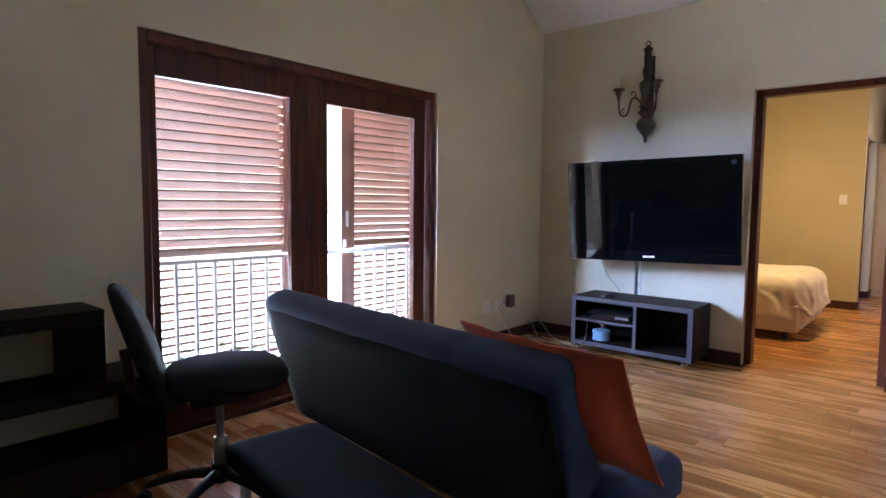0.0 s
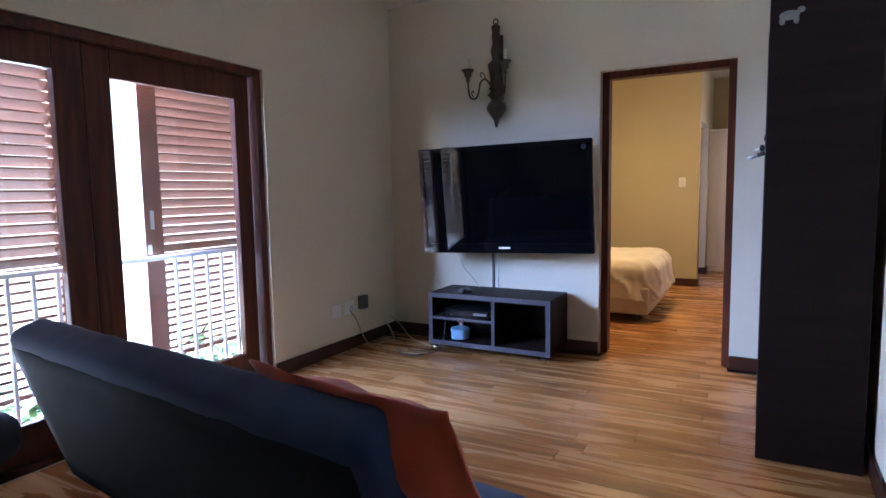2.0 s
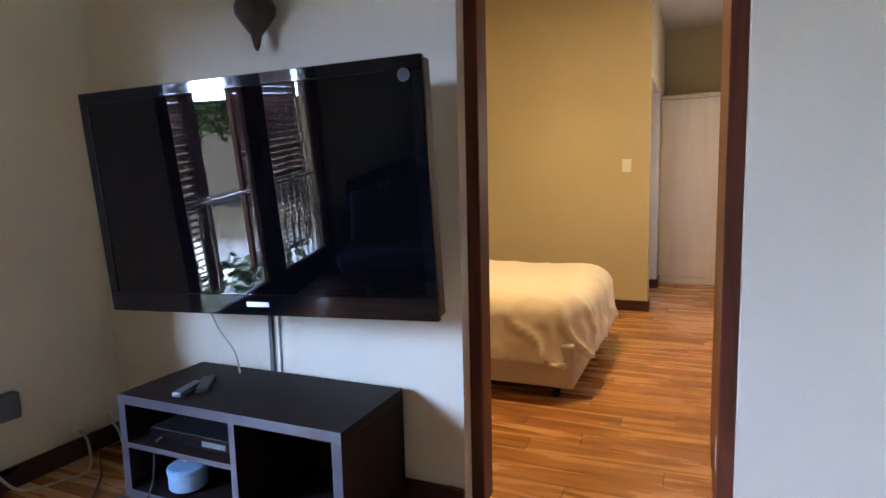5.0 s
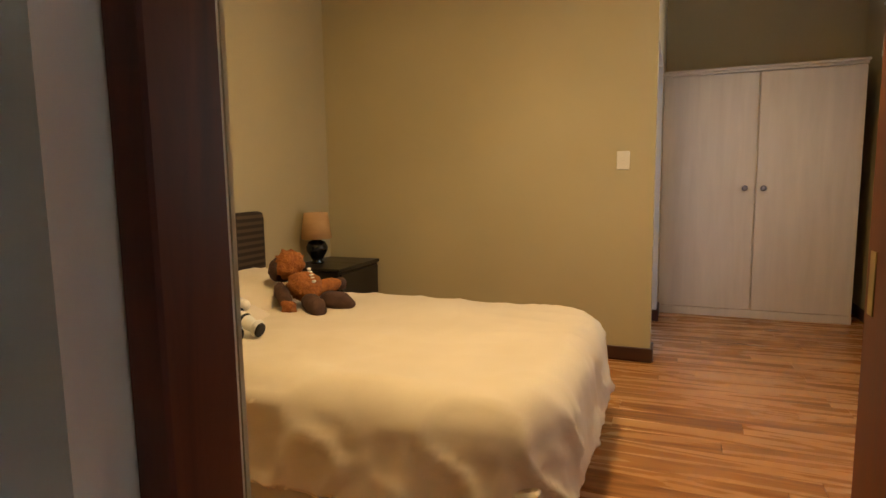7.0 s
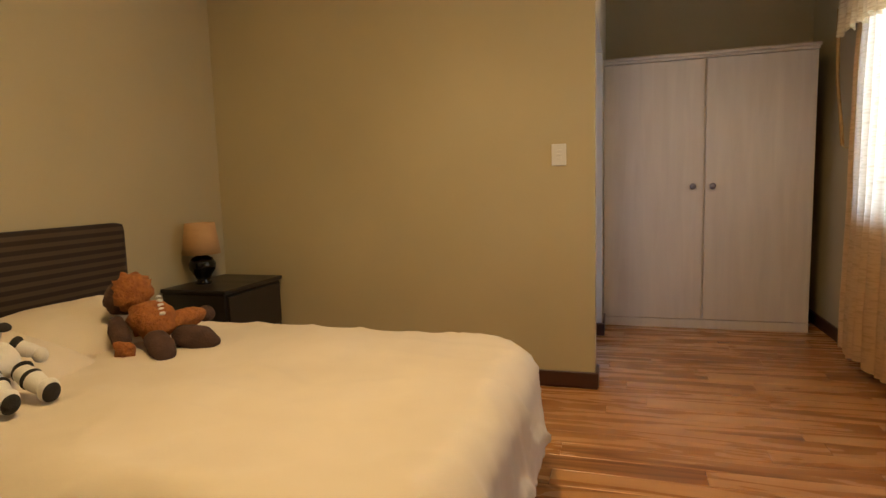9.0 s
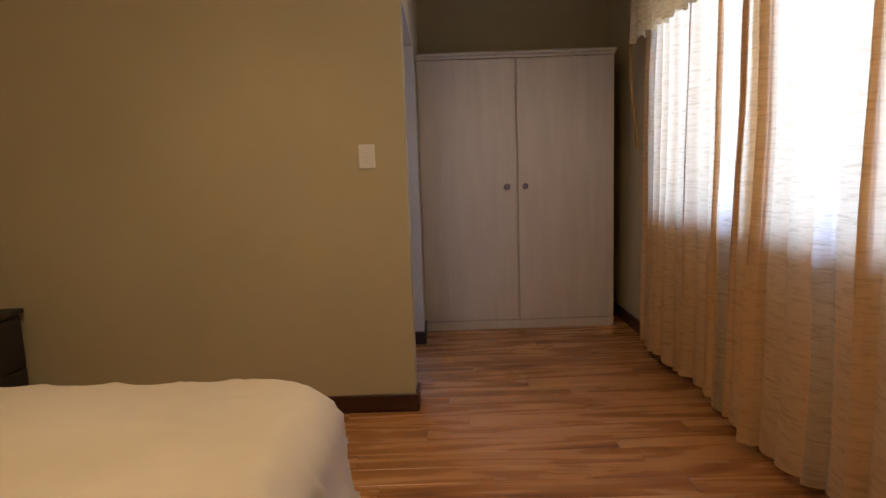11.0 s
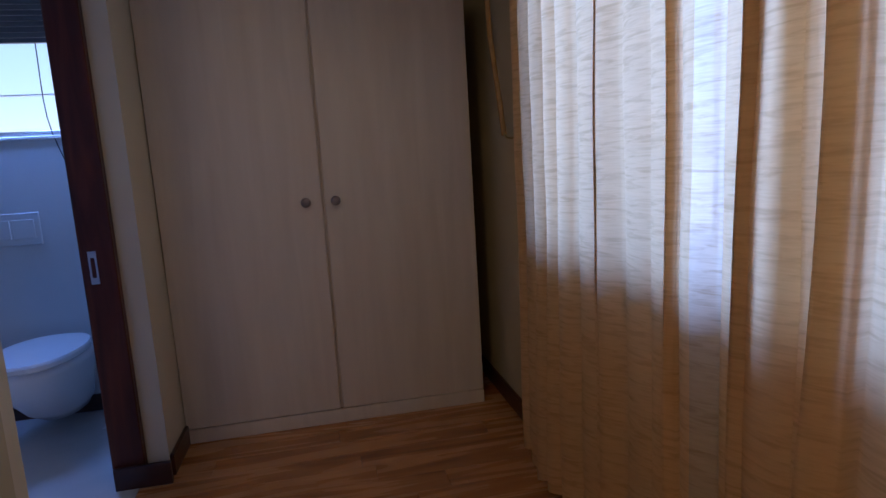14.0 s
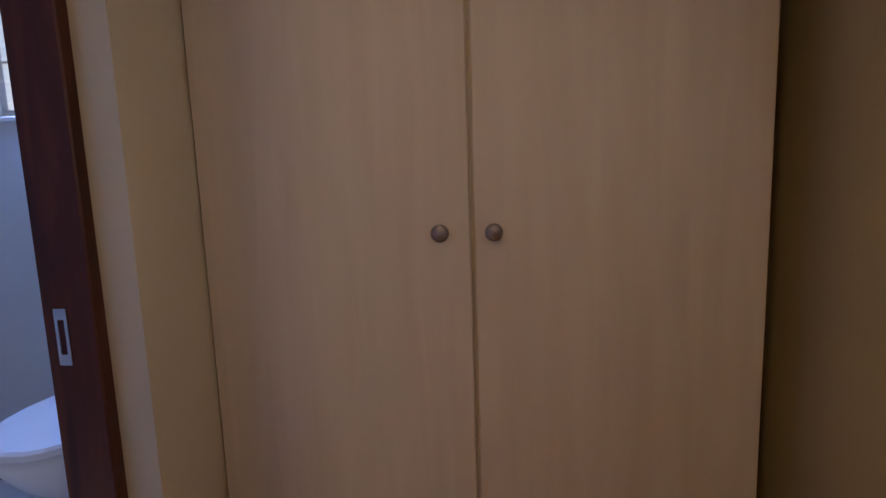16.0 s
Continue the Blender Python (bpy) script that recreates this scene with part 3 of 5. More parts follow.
def shutter(y0, y1, st):
    s = thing("louvred_shutter", (-3.06, (y0 + y1) / 2, 0.26), "weathered reddish-brown louvred wooden shutter outside the patio door", "shutter", "shutters")
    for a, b in ((y0, y0 + st), (y1 - st, y1)):
        part("stile", box(-3.08, -3.04, a, b, 0.26, 2.12, bevel=0.003), SHUTTER, s)
    part("top_rail", box(-3.08, -3.04, y0 + st, y1 - st, 1.98, 2.12, bevel=0.003), SHUTTER, s)
    part("mid_rail", box(-3.08, -3.04, y0 + st, y1 - st, 0.862, 0.90, bevel=0.003), SHUTTER, s)
    part("bottom_rail", box(-3.08, -3.04, y0 + st, y1 - st, 0.26, 0.285, bevel=0.003), SHUTTER, s)
    z = 0.93
    while z < 1.97:
        part("slat", box(-0.032, 0.032, y0 + st, y1 - st, -0.006, 0.006, m=pose(-3.06, 0, z, 0, -40, 0)), SHUTTER, s)
        z += 0.0545
    z = 0.315
    while z < 0.85:
        part("slat", box(-0.026, 0.026, y0 + st, y1 - st, -0.007, 0.007, m=pose(-3.06, 0, z, 0, -20, 0)), SHUTTER, s)
        z += 0.0465
    return s


shutter(-3.72, -2.655, 0.045)
rs = shutter(-2.225, -1.40, 0.12)
part("pull_plate", box(-3.0395, -3.034, -2.19, -2.165, 1.05, 1.16, bevel=0.002), STEEL, rs, "dull steel pull plate")
bo = bmesh.new()
add_box(bo, -3.0395, -3.03, -2.215, -2.19, 0.905, 0.96, bevel=0.002)
lathe(bo, [(0.005, 0), (0.005, 0.045)], (-3.028, -2.20, 0.91), 8)
part("bolt", bo, STEEL, rs, "small steel bolt")

# ---- low planting outside ----
plants = bmesh.new()
rng = random.Random(5)
for i in range(900):
    x, y = rng.uniform(-3.9, -3.3), rng.uniform(-4.2, -0.9)
    z = -0.2 + rng.random() * 0.33
    m4 = pose(x, y, z, rng.uniform(-60, 60), rng.uniform(-60, 60), rng.uniform(0, 360))
    s = rng.uniform(0.05, 0.11)
    vs = [plants.verts.new(m4 @ Vector(p)) for p in ((0, 0, 0), (s * 0.3, s * 0.5, 0.01), (0, s * 1.5, 0), (-s * 0.3, s * 0.5, 0.01))]
    plants.faces.new(vs)
part("hedge_plants", plants, LEAF, None, "low leafy green plants outside the patio doors", kind="stuff", category="plant")


def shrub(x, y, h, seed):
    r = random.Random(seed)
    t = thing("garden_tree", (x, y, -0.2), "small leafy garden tree beyond the patio", "tree", "garden trees")
    tr = bmesh.new()
    tube(tr, [(x, y, -0.2), (x + 0.1, y, h * 0.4), (x - 0.05, y + 0.1, h * 0.8)], 0.09, 8, 4, taper=0.4)
    for k in range(5):
        a = r.uniform(0, 6.28)
        z0 = h * r.uniform(0.35, 0.7)
        tube(tr, [(x, y, z0), (x + 0.5 * math.cos(a), y + 0.5 * math.sin(a), z0 + 0.4), (x + 0.9 * math.cos(a), y + 0.9 * math.sin(a), z0 + 0.9)], 0.035, 6, 3, taper=0.3)
    part("trunk", tr, BARK, t)
    cr = bmesh.new()
    for k in range(2600):
        a, e, q = r.uniform(0, 6.28), r.uniform(-0.5, 1.5), r.uniform(0.35, 1.0) ** 0.6
        q *= 1.2 + 0.5 * noise.noise(Vector((math.cos(a) * 1.7, math.sin(a) * 1.7, e * 1.7 + seed)))
        p = Vector((x + q * math.cos(a) * math.cos(e), y + q * math.sin(a) * math.cos(e), h * 0.75 + q * math.sin(e)))
        m4 = Matrix.Translation(p) @ pose(0, 0, 0, r.uniform(-70, 70), r.uniform(-70, 70), r.uniform(0, 360))
        s = r.uniform(0.05, 0.1)
        vs = [cr.verts.new(m4 @ Vector(v)) for v in ((0, -s, 0), (s * 0.45, 0, 0.01), (0, s, 0), (-s * 0.45, 0, 0.01))]
        cr.faces.new(vs)
    part("crown", cr, LEAF, t)


shrub(-6.3, -8.1, 2.1, 3)
shrub(-7.4, -8.0, 2.5, 4)
shrub(-6.6, -9.9, 2.9, 6)

# ---- television corner ----


def place(ob, m):
    """Sets down a thing that was built round the origin."""
    ob.matrix_basis = m
    return ob


tv = thing("television", (0, 0, 0), "large black flat-screen television on a wall arm", "television")
part("casing", box(-0.655, 0.655, 0.0, 0.06, -0.395, 0.395, bevel=0.008, seg=2), PLASTIC_BK, tv)
fz = bmesh.new()
for a in ((-0.658, 0.658, -0.018, 0.0, 0.36, 0.40), (-0.658, 0.658, -0.018, 0.0, -0.40, -0.325), (-0.658, -0.62, -0.018, 0.0, -0.325, 0.36), (0.62, 0.658, -0.018, 0.0, -0.325, 0.36)):
    add_box(fz, *a, bevel=0.003)
part("bezel", fz, GLOSS_BK, tv)
part("screen", box(-0.62, 0.62, -0.012, -0.004, -0.325, 0.36), SCREEN, tv, "dark glossy glass screen")
part("badge", box(-0.045, 0.045, -0.0205, -0.018, -0.368, -0.352), WHITE_PL, tv, "small pale bar-shaped badge")
part("sticker", lathe(bmesh.new(), [(0.02, 0), (0.02, 0.0015)], (0, 0, 0), 16, pose(0.60, -0.019, 0.345, 90, 0, 0)), PLASTIC_BK, tv, "small round grey sticker")
ar = bmesh.new()
add_box(ar, -0.2, 0.2, 0.06, 0.085, -0.2, 0.2, bevel=0.004)
add_box(ar, -0.04, 0.04, 0.085, 0.30, -0.04, 0.04, bevel=0.004)
part("wall_arm", ar, PLASTIC_BK, tv)
place(tv, pose(-1.577, -0.368, 1.180, 4.0, -1.17, 4.8))
cl = lone("sensor_bar", add_box(box(-0.02, 0.02, -0.015, 0.03, 0, 0.012, bevel=0.003), -0.07, -0.01, 0.0, 0.02, 0.004, 0.02, bevel=0.003), PLASTIC_BK, (0, 0, 0), "small black sensor clipped on top of the television", "sensor")
place(cl, pose(-1.99, -0.405, 1.558, 0, -1.2, 3.4))

X0, X1, Y0, Y1, ZB, ZT = -2.165, -1.18, -0.475, -0.06, 0.06, 0.465
ts = thing("tv_stand", ((X0 + X1) / 2, (Y0 + Y1) / 2, 0), "low espresso-brown television stand with open compartments on castors", "tv stand")
part("top", box(X0, X1, Y0 + 0.0015, Y1, ZT - 0.035, ZT, bevel=0.002), ESPRESSO, ts)
part("bottom", box(X0, X1, Y0 + 0.0015, Y1, ZB, ZB + 0.035, bevel=0.002), ESPRESSO, ts)
for x in (X0, X1 - 0.035):
    part("side", box(x, x + 0.035, Y0 + 0.0015, Y1, ZB + 0.035, ZT - 0.035, bevel=0.001), ESPRESSO, ts)
part("divider", box(-1.632, -1.607, Y0 + 0.0015, Y1 - 0.01, ZB + 0.035, ZT - 0.035), ESPRESSO, ts)
part("shelf", box(X0 + 0.035, -1.632, Y0 + 0.0015, Y1 - 0.01, 0.262, 0.282), ESPRESSO, ts)
part("back", box(X0 + 0.035, X1 - 0.035, Y1 - 0.01, Y1 - 0.002, ZB + 0.035, ZT - 0.035), ESPRESSO, ts)
ed = bmesh.new()
for a in ((X0, X1, ZT - 0.035, ZT), (X0, X1, ZB, ZB + 0.035), (X0, X0 + 0.035, ZB + 0.035, ZT - 0.035), (X1 - 0.035, X1, ZB + 0.035, ZT - 0.035),
          (-1.632, -1.607, ZB + 0.035, ZT - 0.035), (X0 + 0.035, -1.632, 0.262, 0.282)):
    add_box(ed, a[0], a[1], Y0 - 0.0005, Y0 + 0.0014, a[2], a[3])
part("edge_strip", ed, ESPRESSO_EDGE, ts, "greyish front edge strip")
for x in (X0 + 0.04, X1 - 0.06):
    for y in (Y0 + 0.035, Y1 - 0.045):
        cs = bmesh.new()
        blob(cs, (x, y, 0.027), (0.05, 0.045, 0.05), power=2.0, nu=14, nv=10)
        lathe(cs, [(0.012, 0), (0.012, 0.022)], (x, y, 0.048), 10)
        part("castor", cs, CHROME, ts, "bright chrome ball castor", smooth=True)

rm = lone("remote_control", box(-0.022, 0.022, -0.08, 0.08, 0, 0.018, bevel=0.006, seg=2), PLASTIC_BK, (0, 0, 0), "black remote control on the television stand", "remote control")
place(rm, pose(-1.905, -0.30, 0.4655, 0, 0, 35))
rm = lone("remote_control", box(-0.02, 0.02, -0.07, 0.07, 0, 0.02, bevel=0.006, seg=2), GREY_PL, (0, 0, 0), "dark grey remote control on the television stand", "remote control")
place(rm, pose(-1.93, -0.36, 0.4655, 0, 0, 12))
dv = thing("disc_player", (-1.86, -0.30, 0.2825), "slim black disc player on the shelf of the stand", "disc player")
part("body", box(-2.06, -1.68, -0.43, -0.16, 0.288, 0.335, bevel=0.003), PLASTIC_BK, dv)
part("front_panel", box(-2.058, -1.682, -0.4335, -0.4305, 0.29, 0.333, bevel=0.001), GLOSS_BK, dv, "glossy black front panel")
dd = bmesh.new()
add_box(dd, -1.80, -1.69, -0.4355, -0.4338, 0.302, 0.322)
part("display", dd, GREY_PL, dv, "grey display strip")
for x in (-2.03, -1.71):
    part("foot", lathe(bmesh.new(), [(0.012, 0), (0.012, 0.005)], (x, -0.40, 0.2828), 10), PLASTIC_BK, dv)
lone("storage_tin", lathe(bmesh.new(), [(0.066, 0), (0.07, 0.004), (0.07, 0.055), (0.073, 0.06), (0.073, 0.078), (0.066, 0.083), (0.001, 0.084)], (-1.935, -0.385, 0.1055), 28),
     surface("pale_blue_tin", [(0.16, 0.30, 0.46), (0.28, 0.42, 0.55)], 0.35, (14, 14, 14)), (-1.935, -0.385, 0.1055), "round pale blue tin in the lower compartment", "tin", smooth=False)
pg = bmesh.new()
add_box(pg, -1.925, -1.905, -0.42, -0.385, 0.215, 0.24, bevel=0.004)
lone("cable_plug", pg, surface("red_white_plastic", [(0.6, 0.08, 0.06), (0.65, 0.6, 0.55)], 0.4, (60, 60, 60)), (-1.915, -0.40, 0.215), "small red and white connector on a cable", "plug")


def cable(points, r, mat, label):
    lone("cable", tube(bmesh.new(), points, r, 7, 8), mat, points[-1], label, "cable", smooth=True, group="cables of the television corner")


cable([(-2.06, -0.36, 0.80), (-2.08, -0.12, 0.74), (-2.06, -0.06, 0.62), (-1.97, -0.07, 0.53), (-1.88, -0.14, 0.472)], 0.004, CABLE_W, "pale cable hanging behind the television")
cable([(-1.93, -0.35, 0.80), (-1.99, -0.2, 0.77), (-2.07, -0.12, 0.75)], 0.003, CABLE_B, "thin black cable below the television")
lone("cable_conduit", box(-1.815, -1.797, -0.034, -0.0215, 0.35, 0.95, bevel=0.002), GREY_PL, (-1.806, -0.03, 0.35), "narrow grey cable conduit on the wall", "conduit")
lone("cable_conduit", box(-1.775, -1.763, -0.030, -0.0215, 0.35, 0.95, bevel=0.002), WHITE_PL, (-1.769, -0.03, 0.35), "narrow white cable conduit on the wall", "conduit")
cable([(-2.772, -0.70, 0.33), (-2.73, -0.66, 0.24), (-2.70, -0.62, 0.11), (-2.68, -0.55, 0.02), (-2.62, -0.42, 0.008), (-2.60, -0.32, 0.012), (-2.68, -0.26, 0.10), (-2.758, -0.24, 0.13)], 0.006, CABLE_W,
      "cream flex looping from the wall socket")
cable([(-2.765, -0.10, 0.15), (-2.66, -0.12, 0.09), (-2.52, -0.20, 0.02), (-2.36, -0.30, 0.008), (-2.22, -0.36, 0.01)], 0.006, CABLE_W, "cream cable from the room corner to the stand")
cable([(-2.70, -0.20, 0.012), (-2.5, -0.34, 0.006), (-2.34, -0.50, 0.006), (-2.22, -0.53, 0.006), (-2.14, -0.50, 0.006), (-2.19, -0.43, 0.008), (-2.30, -0.42, 0.006)], 0.004, CABLE_B, "thin black cable lying on the floor")
cable([(-2.36, -0.60, 0.006), (-2.30, -0.68, 0.006), (-2.20, -0.66, 0.006), (-2.12, -0.56, 0.006), (-2.06, -0.52, 0.03), (-2.04, -0.46, 0.12), (-2.03, -0.44, 0.27), (-1.99, -0.44, 0.31)], 0.0045, CABLE_B,
      "black cable running up into the stand")
cable([(-2.42, -0.52, 0.006), (-2.40, -0.60, 0.006), (-2.28, -0.62, 0.006), (-2.16, -0.60, 0.006), (-2.10, -0.53, 0.006)], 0.004, CABLE_W, "pale cable coiled on the floor")
cable([(-1.92, -0.42, 0.235), (-1.94, -0.44, 0.26), (-1.97, -0.43, 0.25)], 0.003, CABLE_W, "short pale lead at the tin")


def socket(y, z, label, h=0.10):
    s = thing("wall_socket", (XW, y, z), label, "wall socket", "wall sockets")
    part("plate", box(XW, XW + 0.009, y - 0.06, y + 0.06, z, z + h, bevel=0.003), WHITE_PL, s)
    for dy in (-0.027, 0.027):
        f = bmesh.new()
        add_box(f, XW + 0.0092, XW + 0.0115, y + dy - 0.02, y + dy + 0.02, z + 0.025, z + 0.065, bevel=0.001)
        part("outlet", f, WHITE_PL, s)
        part("rocker", box(XW + 0.0092, XW + 0.013, y + dy - 0.008, y + dy + 0.008, z + 0.073, z + 0.09, bevel=0.001), WHITE_PL, s)
    return s


socket(-0.86, 0.285, "white double wall socket above the skirting")
socket(-0.69, 0.285, "white double wall socket with a plug in it")
pl = bmesh.new()
lathe(pl, [(0.018, 0), (0.02, 0.01), (0.012, 0.03), (0.006, 0.034)], (0, 0, 0), 12, pose(XW + 0.012, -0.665, 0.335, 0, 90, 0))
lone("power_plug", pl, WHITE_PL, (XW + 0.012, -0.665, 0.335), "white round plug in the wall socket", "plug", smooth=True)
bxm = bmesh.new()
add_box(bxm, XW, XW + 0.05, -0.575, -0.49, 0.30, 0.41, bevel=0.008, seg=2)
lone("adapter_box", bxm, GREY_PL, (XW, -0.53, 0.30), "grey plastic adapter box on the wall", "adapter")

# ---- wall sconce ----
sx, sy = -1.745, -0.082
sc = thing("wall_sconce", (sx, -0.02, 1.73), "dark turned bronze wall sconce with curved candle arms", "wall sconce")
prof = [(0.004, 1.735), (0.012, 1.75), (0.02, 1.79), (0.05, 1.83), (0.074, 1.865), (0.078, 1.89), (0.066, 1.92), (0.036, 1.946), (0.05, 1.965), (0.07, 1.985), (0.055, 2.0), (0.044, 2.02), (0.06, 2.035),
        (0.048, 2.05), (0.045, 2.12), (0.058, 2.19), (0.066, 2.215), (0.05, 2.235), (0.028, 2.257), (0.034, 2.285), (0.042, 2.32), (0.034, 2.35), (0.026, 2.38), (0.033, 2.42), (0.028, 2.46), (0.034, 2.49),
        (0.038, 2.50), (0.02, 2.515), (0.012, 2.525)]
part("column", lathe(bmesh.new(), prof, (sx, sy, 0), 24), BRONZE, sc, smooth=True)
rg = bmesh.new()
tube(rg, [(sx + 0.02 * math.cos(a), sy, 2.54 + 0.02 * math.sin(a)) for a in [k * math.pi / 6 for k in range(13)]], 0.005, 6, 2)
part("ring", rg, BRONZE, sc, smooth=True)
bk = bmesh.new()
add_box(bk, sx - 0.04, sx + 0.04, -0.034, -0.0205, 1.95, 2.45, bevel=0.005)
add_box(bk, sx - 0.02, sx + 0.02, -0.06, -0.03, 2.0, 2.04, bevel=0.003)
add_box(bk, sx - 0.015, sx + 0.015, -0.06, -0.03, 2.37, 2.41, bevel=0.003)
part("back_plate", bk, BRONZE, sc)


def sconce_arm(ang):
    d = Vector((math.cos(ang), math.sin(ang), 0))
    c0 = Vector((sx, sy, 0))
    P = lambda r, z: c0 + d * r + Vector((0, 0, z))
    a = bmesh.new()
    tube(a, [P(0.04, 2.06), P(0.075, 2.105), P(0.105, 2.112), P(0.13, 2.08), P(0.142, 2.02), P(0.16, 1.978), P(0.19, 1.968), P(0.215, 1.99), P(0.226, 2.04), P(0.23, 2.11)], 0.008, 8, 6)
    tube(a, [P(0.085, 2.112), P(0.095, 2.15), P(0.118, 2.165), P(0.128, 2.145), P(0.115, 2.135)], 0.005, 6, 6)
    tube(a, [P(0.185, 1.985), P(0.20, 2.01), P(0.19, 2.03), P(0.178, 2.018)], 0.005, 6, 6)
    part("arm", a, BRONZE, sc, "thin S-curved arm", smooth=True)
    q = P(0.23, 0)
    part("candle_cup", lathe(bmesh.new(), [(0.01, 2.10), (0.018, 2.115), (0.012, 2.13), (0.03, 2.15), (0.026, 2.17), (0.046, 2.185), (0.05, 2.198), (0.02, 2.20)], (q.x, q.y, 0), 18), BRONZE, sc, smooth=True)
    part("candle", lathe(bmesh.new(), [(0.011, 2.20), (0.0115, 2.27), (0.011, 2.285), (0.003, 2.287)], (q.x, q.y, 0), 12), CANDLE, sc, "ivory candle sleeve", smooth=True)


sconce_arm(radians(188))
sconce_arm(radians(-50))

# ---- sofa and cushion ----
so = thing("sofa_bed", (0, 0, 0), "dark blue fabric click-clack sofa bed with a tufted seat", "sofa")
tl = [(x, y) for x in (-0.62, -0.2, 0.22, 0.62) for y in (0.0,)]
part("backrest", soft_box(bmesh.new(), (1.83, 0.16, 0.68), pose(0, 0.085, 0.442, 17, 0, 0), 0.05, 0.0045, 9, 60), FABRIC, so, "padded leaning backrest with creases along the top", smooth=True)
part("back_panel", soft_box(bmesh.new(), (1.76, 0.03, 0.60), pose(0, 0.085, 0.442, 17, 0, 0) @ pose(0, -0.073, -0.015), 0.014, 0.001, 9, 24), FABRIC_BK, so, "black lining on the rear of the backrest", smooth=True)
part("seat", soft_box(bmesh.new(), (1.93, 0.47, 0.17), pose(0.03, 0.325, 0.30, 0, 0, 0), 0.055, 0.005, 6, 44, tuft=tl), FABRIC, so, "buttoned padded seat", smooth=True)
fb = bmesh.new()
add_box(fb, -0.72, 0.72, 0.18, 0.56, 0.13, 0.21, bevel=0.006)
part("base_frame", fb, DARKWOOD, so)
for x in (-0.70, 0.70):
    for y in (0.22, 0.52):
        part("leg", lathe(bmesh.new(), [(0.018, 0), (0.02, 0.005), (0.026, 0.13)], (x, y, 0), 12), STEEL, so)
place(so, pose(-1.48, -3.30, 0, 0, 0, -7.0))
ot = thing("low_bench", (-1.3, -3.6, 0), "low black upholstered bench behind the sofa", "bench")
part("top", soft_box(bmesh.new(), (1.24, 0.42, 0.09), pose(-1.30, -3.62, 0.215, 0, 0, -9), 0.03, 0.002, 6, 30), FABRIC_BK, ot, smooth=True)
for dx in (-0.54, 0.54):
    for dy in (-0.15, 0.13):
        p = pose(-1.30, -3.62, 0, 0, 0, -9) @ Vector((dx, dy, 0))
        part("leg", box(p.x - 0.016, p.x + 0.016, p.y - 0.016, p.y + 0.016, 0, 0.175, bevel=0.002), STEEL, ot)


def flanged_cushion(name, w, h, th, m, mat, label, category, wr=0.015):
    """A cushion with a soft belly and a flat flange all round."""
    bm = bmesh.new()
    n1, n2 = 26, 18
    sides = []
    for s in (1, -1):
        grid = []
        for i in range(n1 + 1):
            row = []
            for j in range(n2 + 1):
                u, v = 2 * i / n1 - 1, 2 * j / n2 - 1
                e = max(0.0, 1 - abs(u / 0.9) ** 2.6) * max(0.0, 1 - abs(v / 0.87) ** 2.6) if abs(u) < 0.9 and abs(v) < 0.87 else 0
                z = s * (0.004 + th / 2 * e ** 0.5)
                x, y = u * w / 2 * (1 - 0.05 * (1 - v * v) * abs(u)), v * h / 2 * (1 - 0.06 * (1 - u * u) * abs(v))
                k = noise.noise(Vector((x * 9, y * 9, s * 3.0))) + 0.5 * noise.noise(Vector((x * 24, y * 24, s)))
                row.append(bm.verts.new((x, y, z + wr * k * (0.3 + e))))
            grid.append(row)
        for i in range(n1):
            for j in range(n2):
                bm.faces.new((grid[i][j], grid[i + 1][j], grid[i + 1][j + 1], grid[i][j + 1]))
        sides.append(grid)
    a, b = sides
    rim = [(i, 0) for i in range(n1)] + [(n1, j) for j in range(n2)] + [(i, n2) for i in range(n1, 0, -1)] + [(0, j) for j in range(n2, 0, -1)]
    for (i, j), (k, l) in zip(rim, rim[1:] + rim[:1]):
        bm.faces.new((a[i][j], a[k][l], b[k][l], b[i][j]))
    ob = lone(name, bm, mat, (0, 0, 0), label, category, smooth=True)
    place(ob, m)
    return ob


flanged_cushion("cushion", 0.64, 0.48, 0.18, pose(-0.725, -3.255, 0.605, 119, 0, -9), ORANGE, "burnt-orange flanged cushion leaning against the sofa back", "cushion", 0.024)

# ---- office chair ----
oc = thing("office_chair", (0, 0, 0), "black fabric office swivel chair on a five-star base", "office chair")
bs = bmesh.new()
for k in range(5):
    a = 2 * math.pi * k / 5 + 0.3
    d = Vector((math.cos(a), math.sin(a), 0))
    tube(bs, [d * 0.03 + Vector((0, 0, 0.125)), d * 0.16 + Vector((0, 0, 0.115)), d * 0.30 + Vector((0, 0, 0.075))], 0.024, 8, 4, taper=0.6)
lathe(bs, [(0.035, 0.09), (0.04, 0.10), (0.036, 0.16), (0.03, 0.165)], (0, 0, 0), 16)
part("star_base", bs, PLASTIC_BK, oc, smooth=True)
for k in range(5):
    a = 2 * math.pi * k / 5 + 0.3
    p = Vector((math.cos(a) * 0.30, math.sin(a) * 0.30, 0.028))
    cs = bmesh.new()
    for s in (-0.013, 0.013):
        lathe(cs, [(0.026, -0.009), (0.028, -0.006), (0.028, 0.006), (0.026, 0.009)], (0, 0, 0), 14, Matrix.Translation(p) @ pose(0, 0, 0, 90, 0, math.degrees(a)) @ pose(0, 0, s))
    part("castor", cs, PLASTIC_BK, oc)
part("gas_column", lathe(bmesh.new(), [(0.027, 0.16), (0.027, 0.27), (0.016, 0.272), (0.016, 0.44)], (0, 0, 0), 16), STEEL, oc, "steel gas column", smooth=True)
me = bmesh.new()
add_box(me, -0.11, 0.11, -0.09, 0.09, 0.425, 0.47, bevel=0.01)
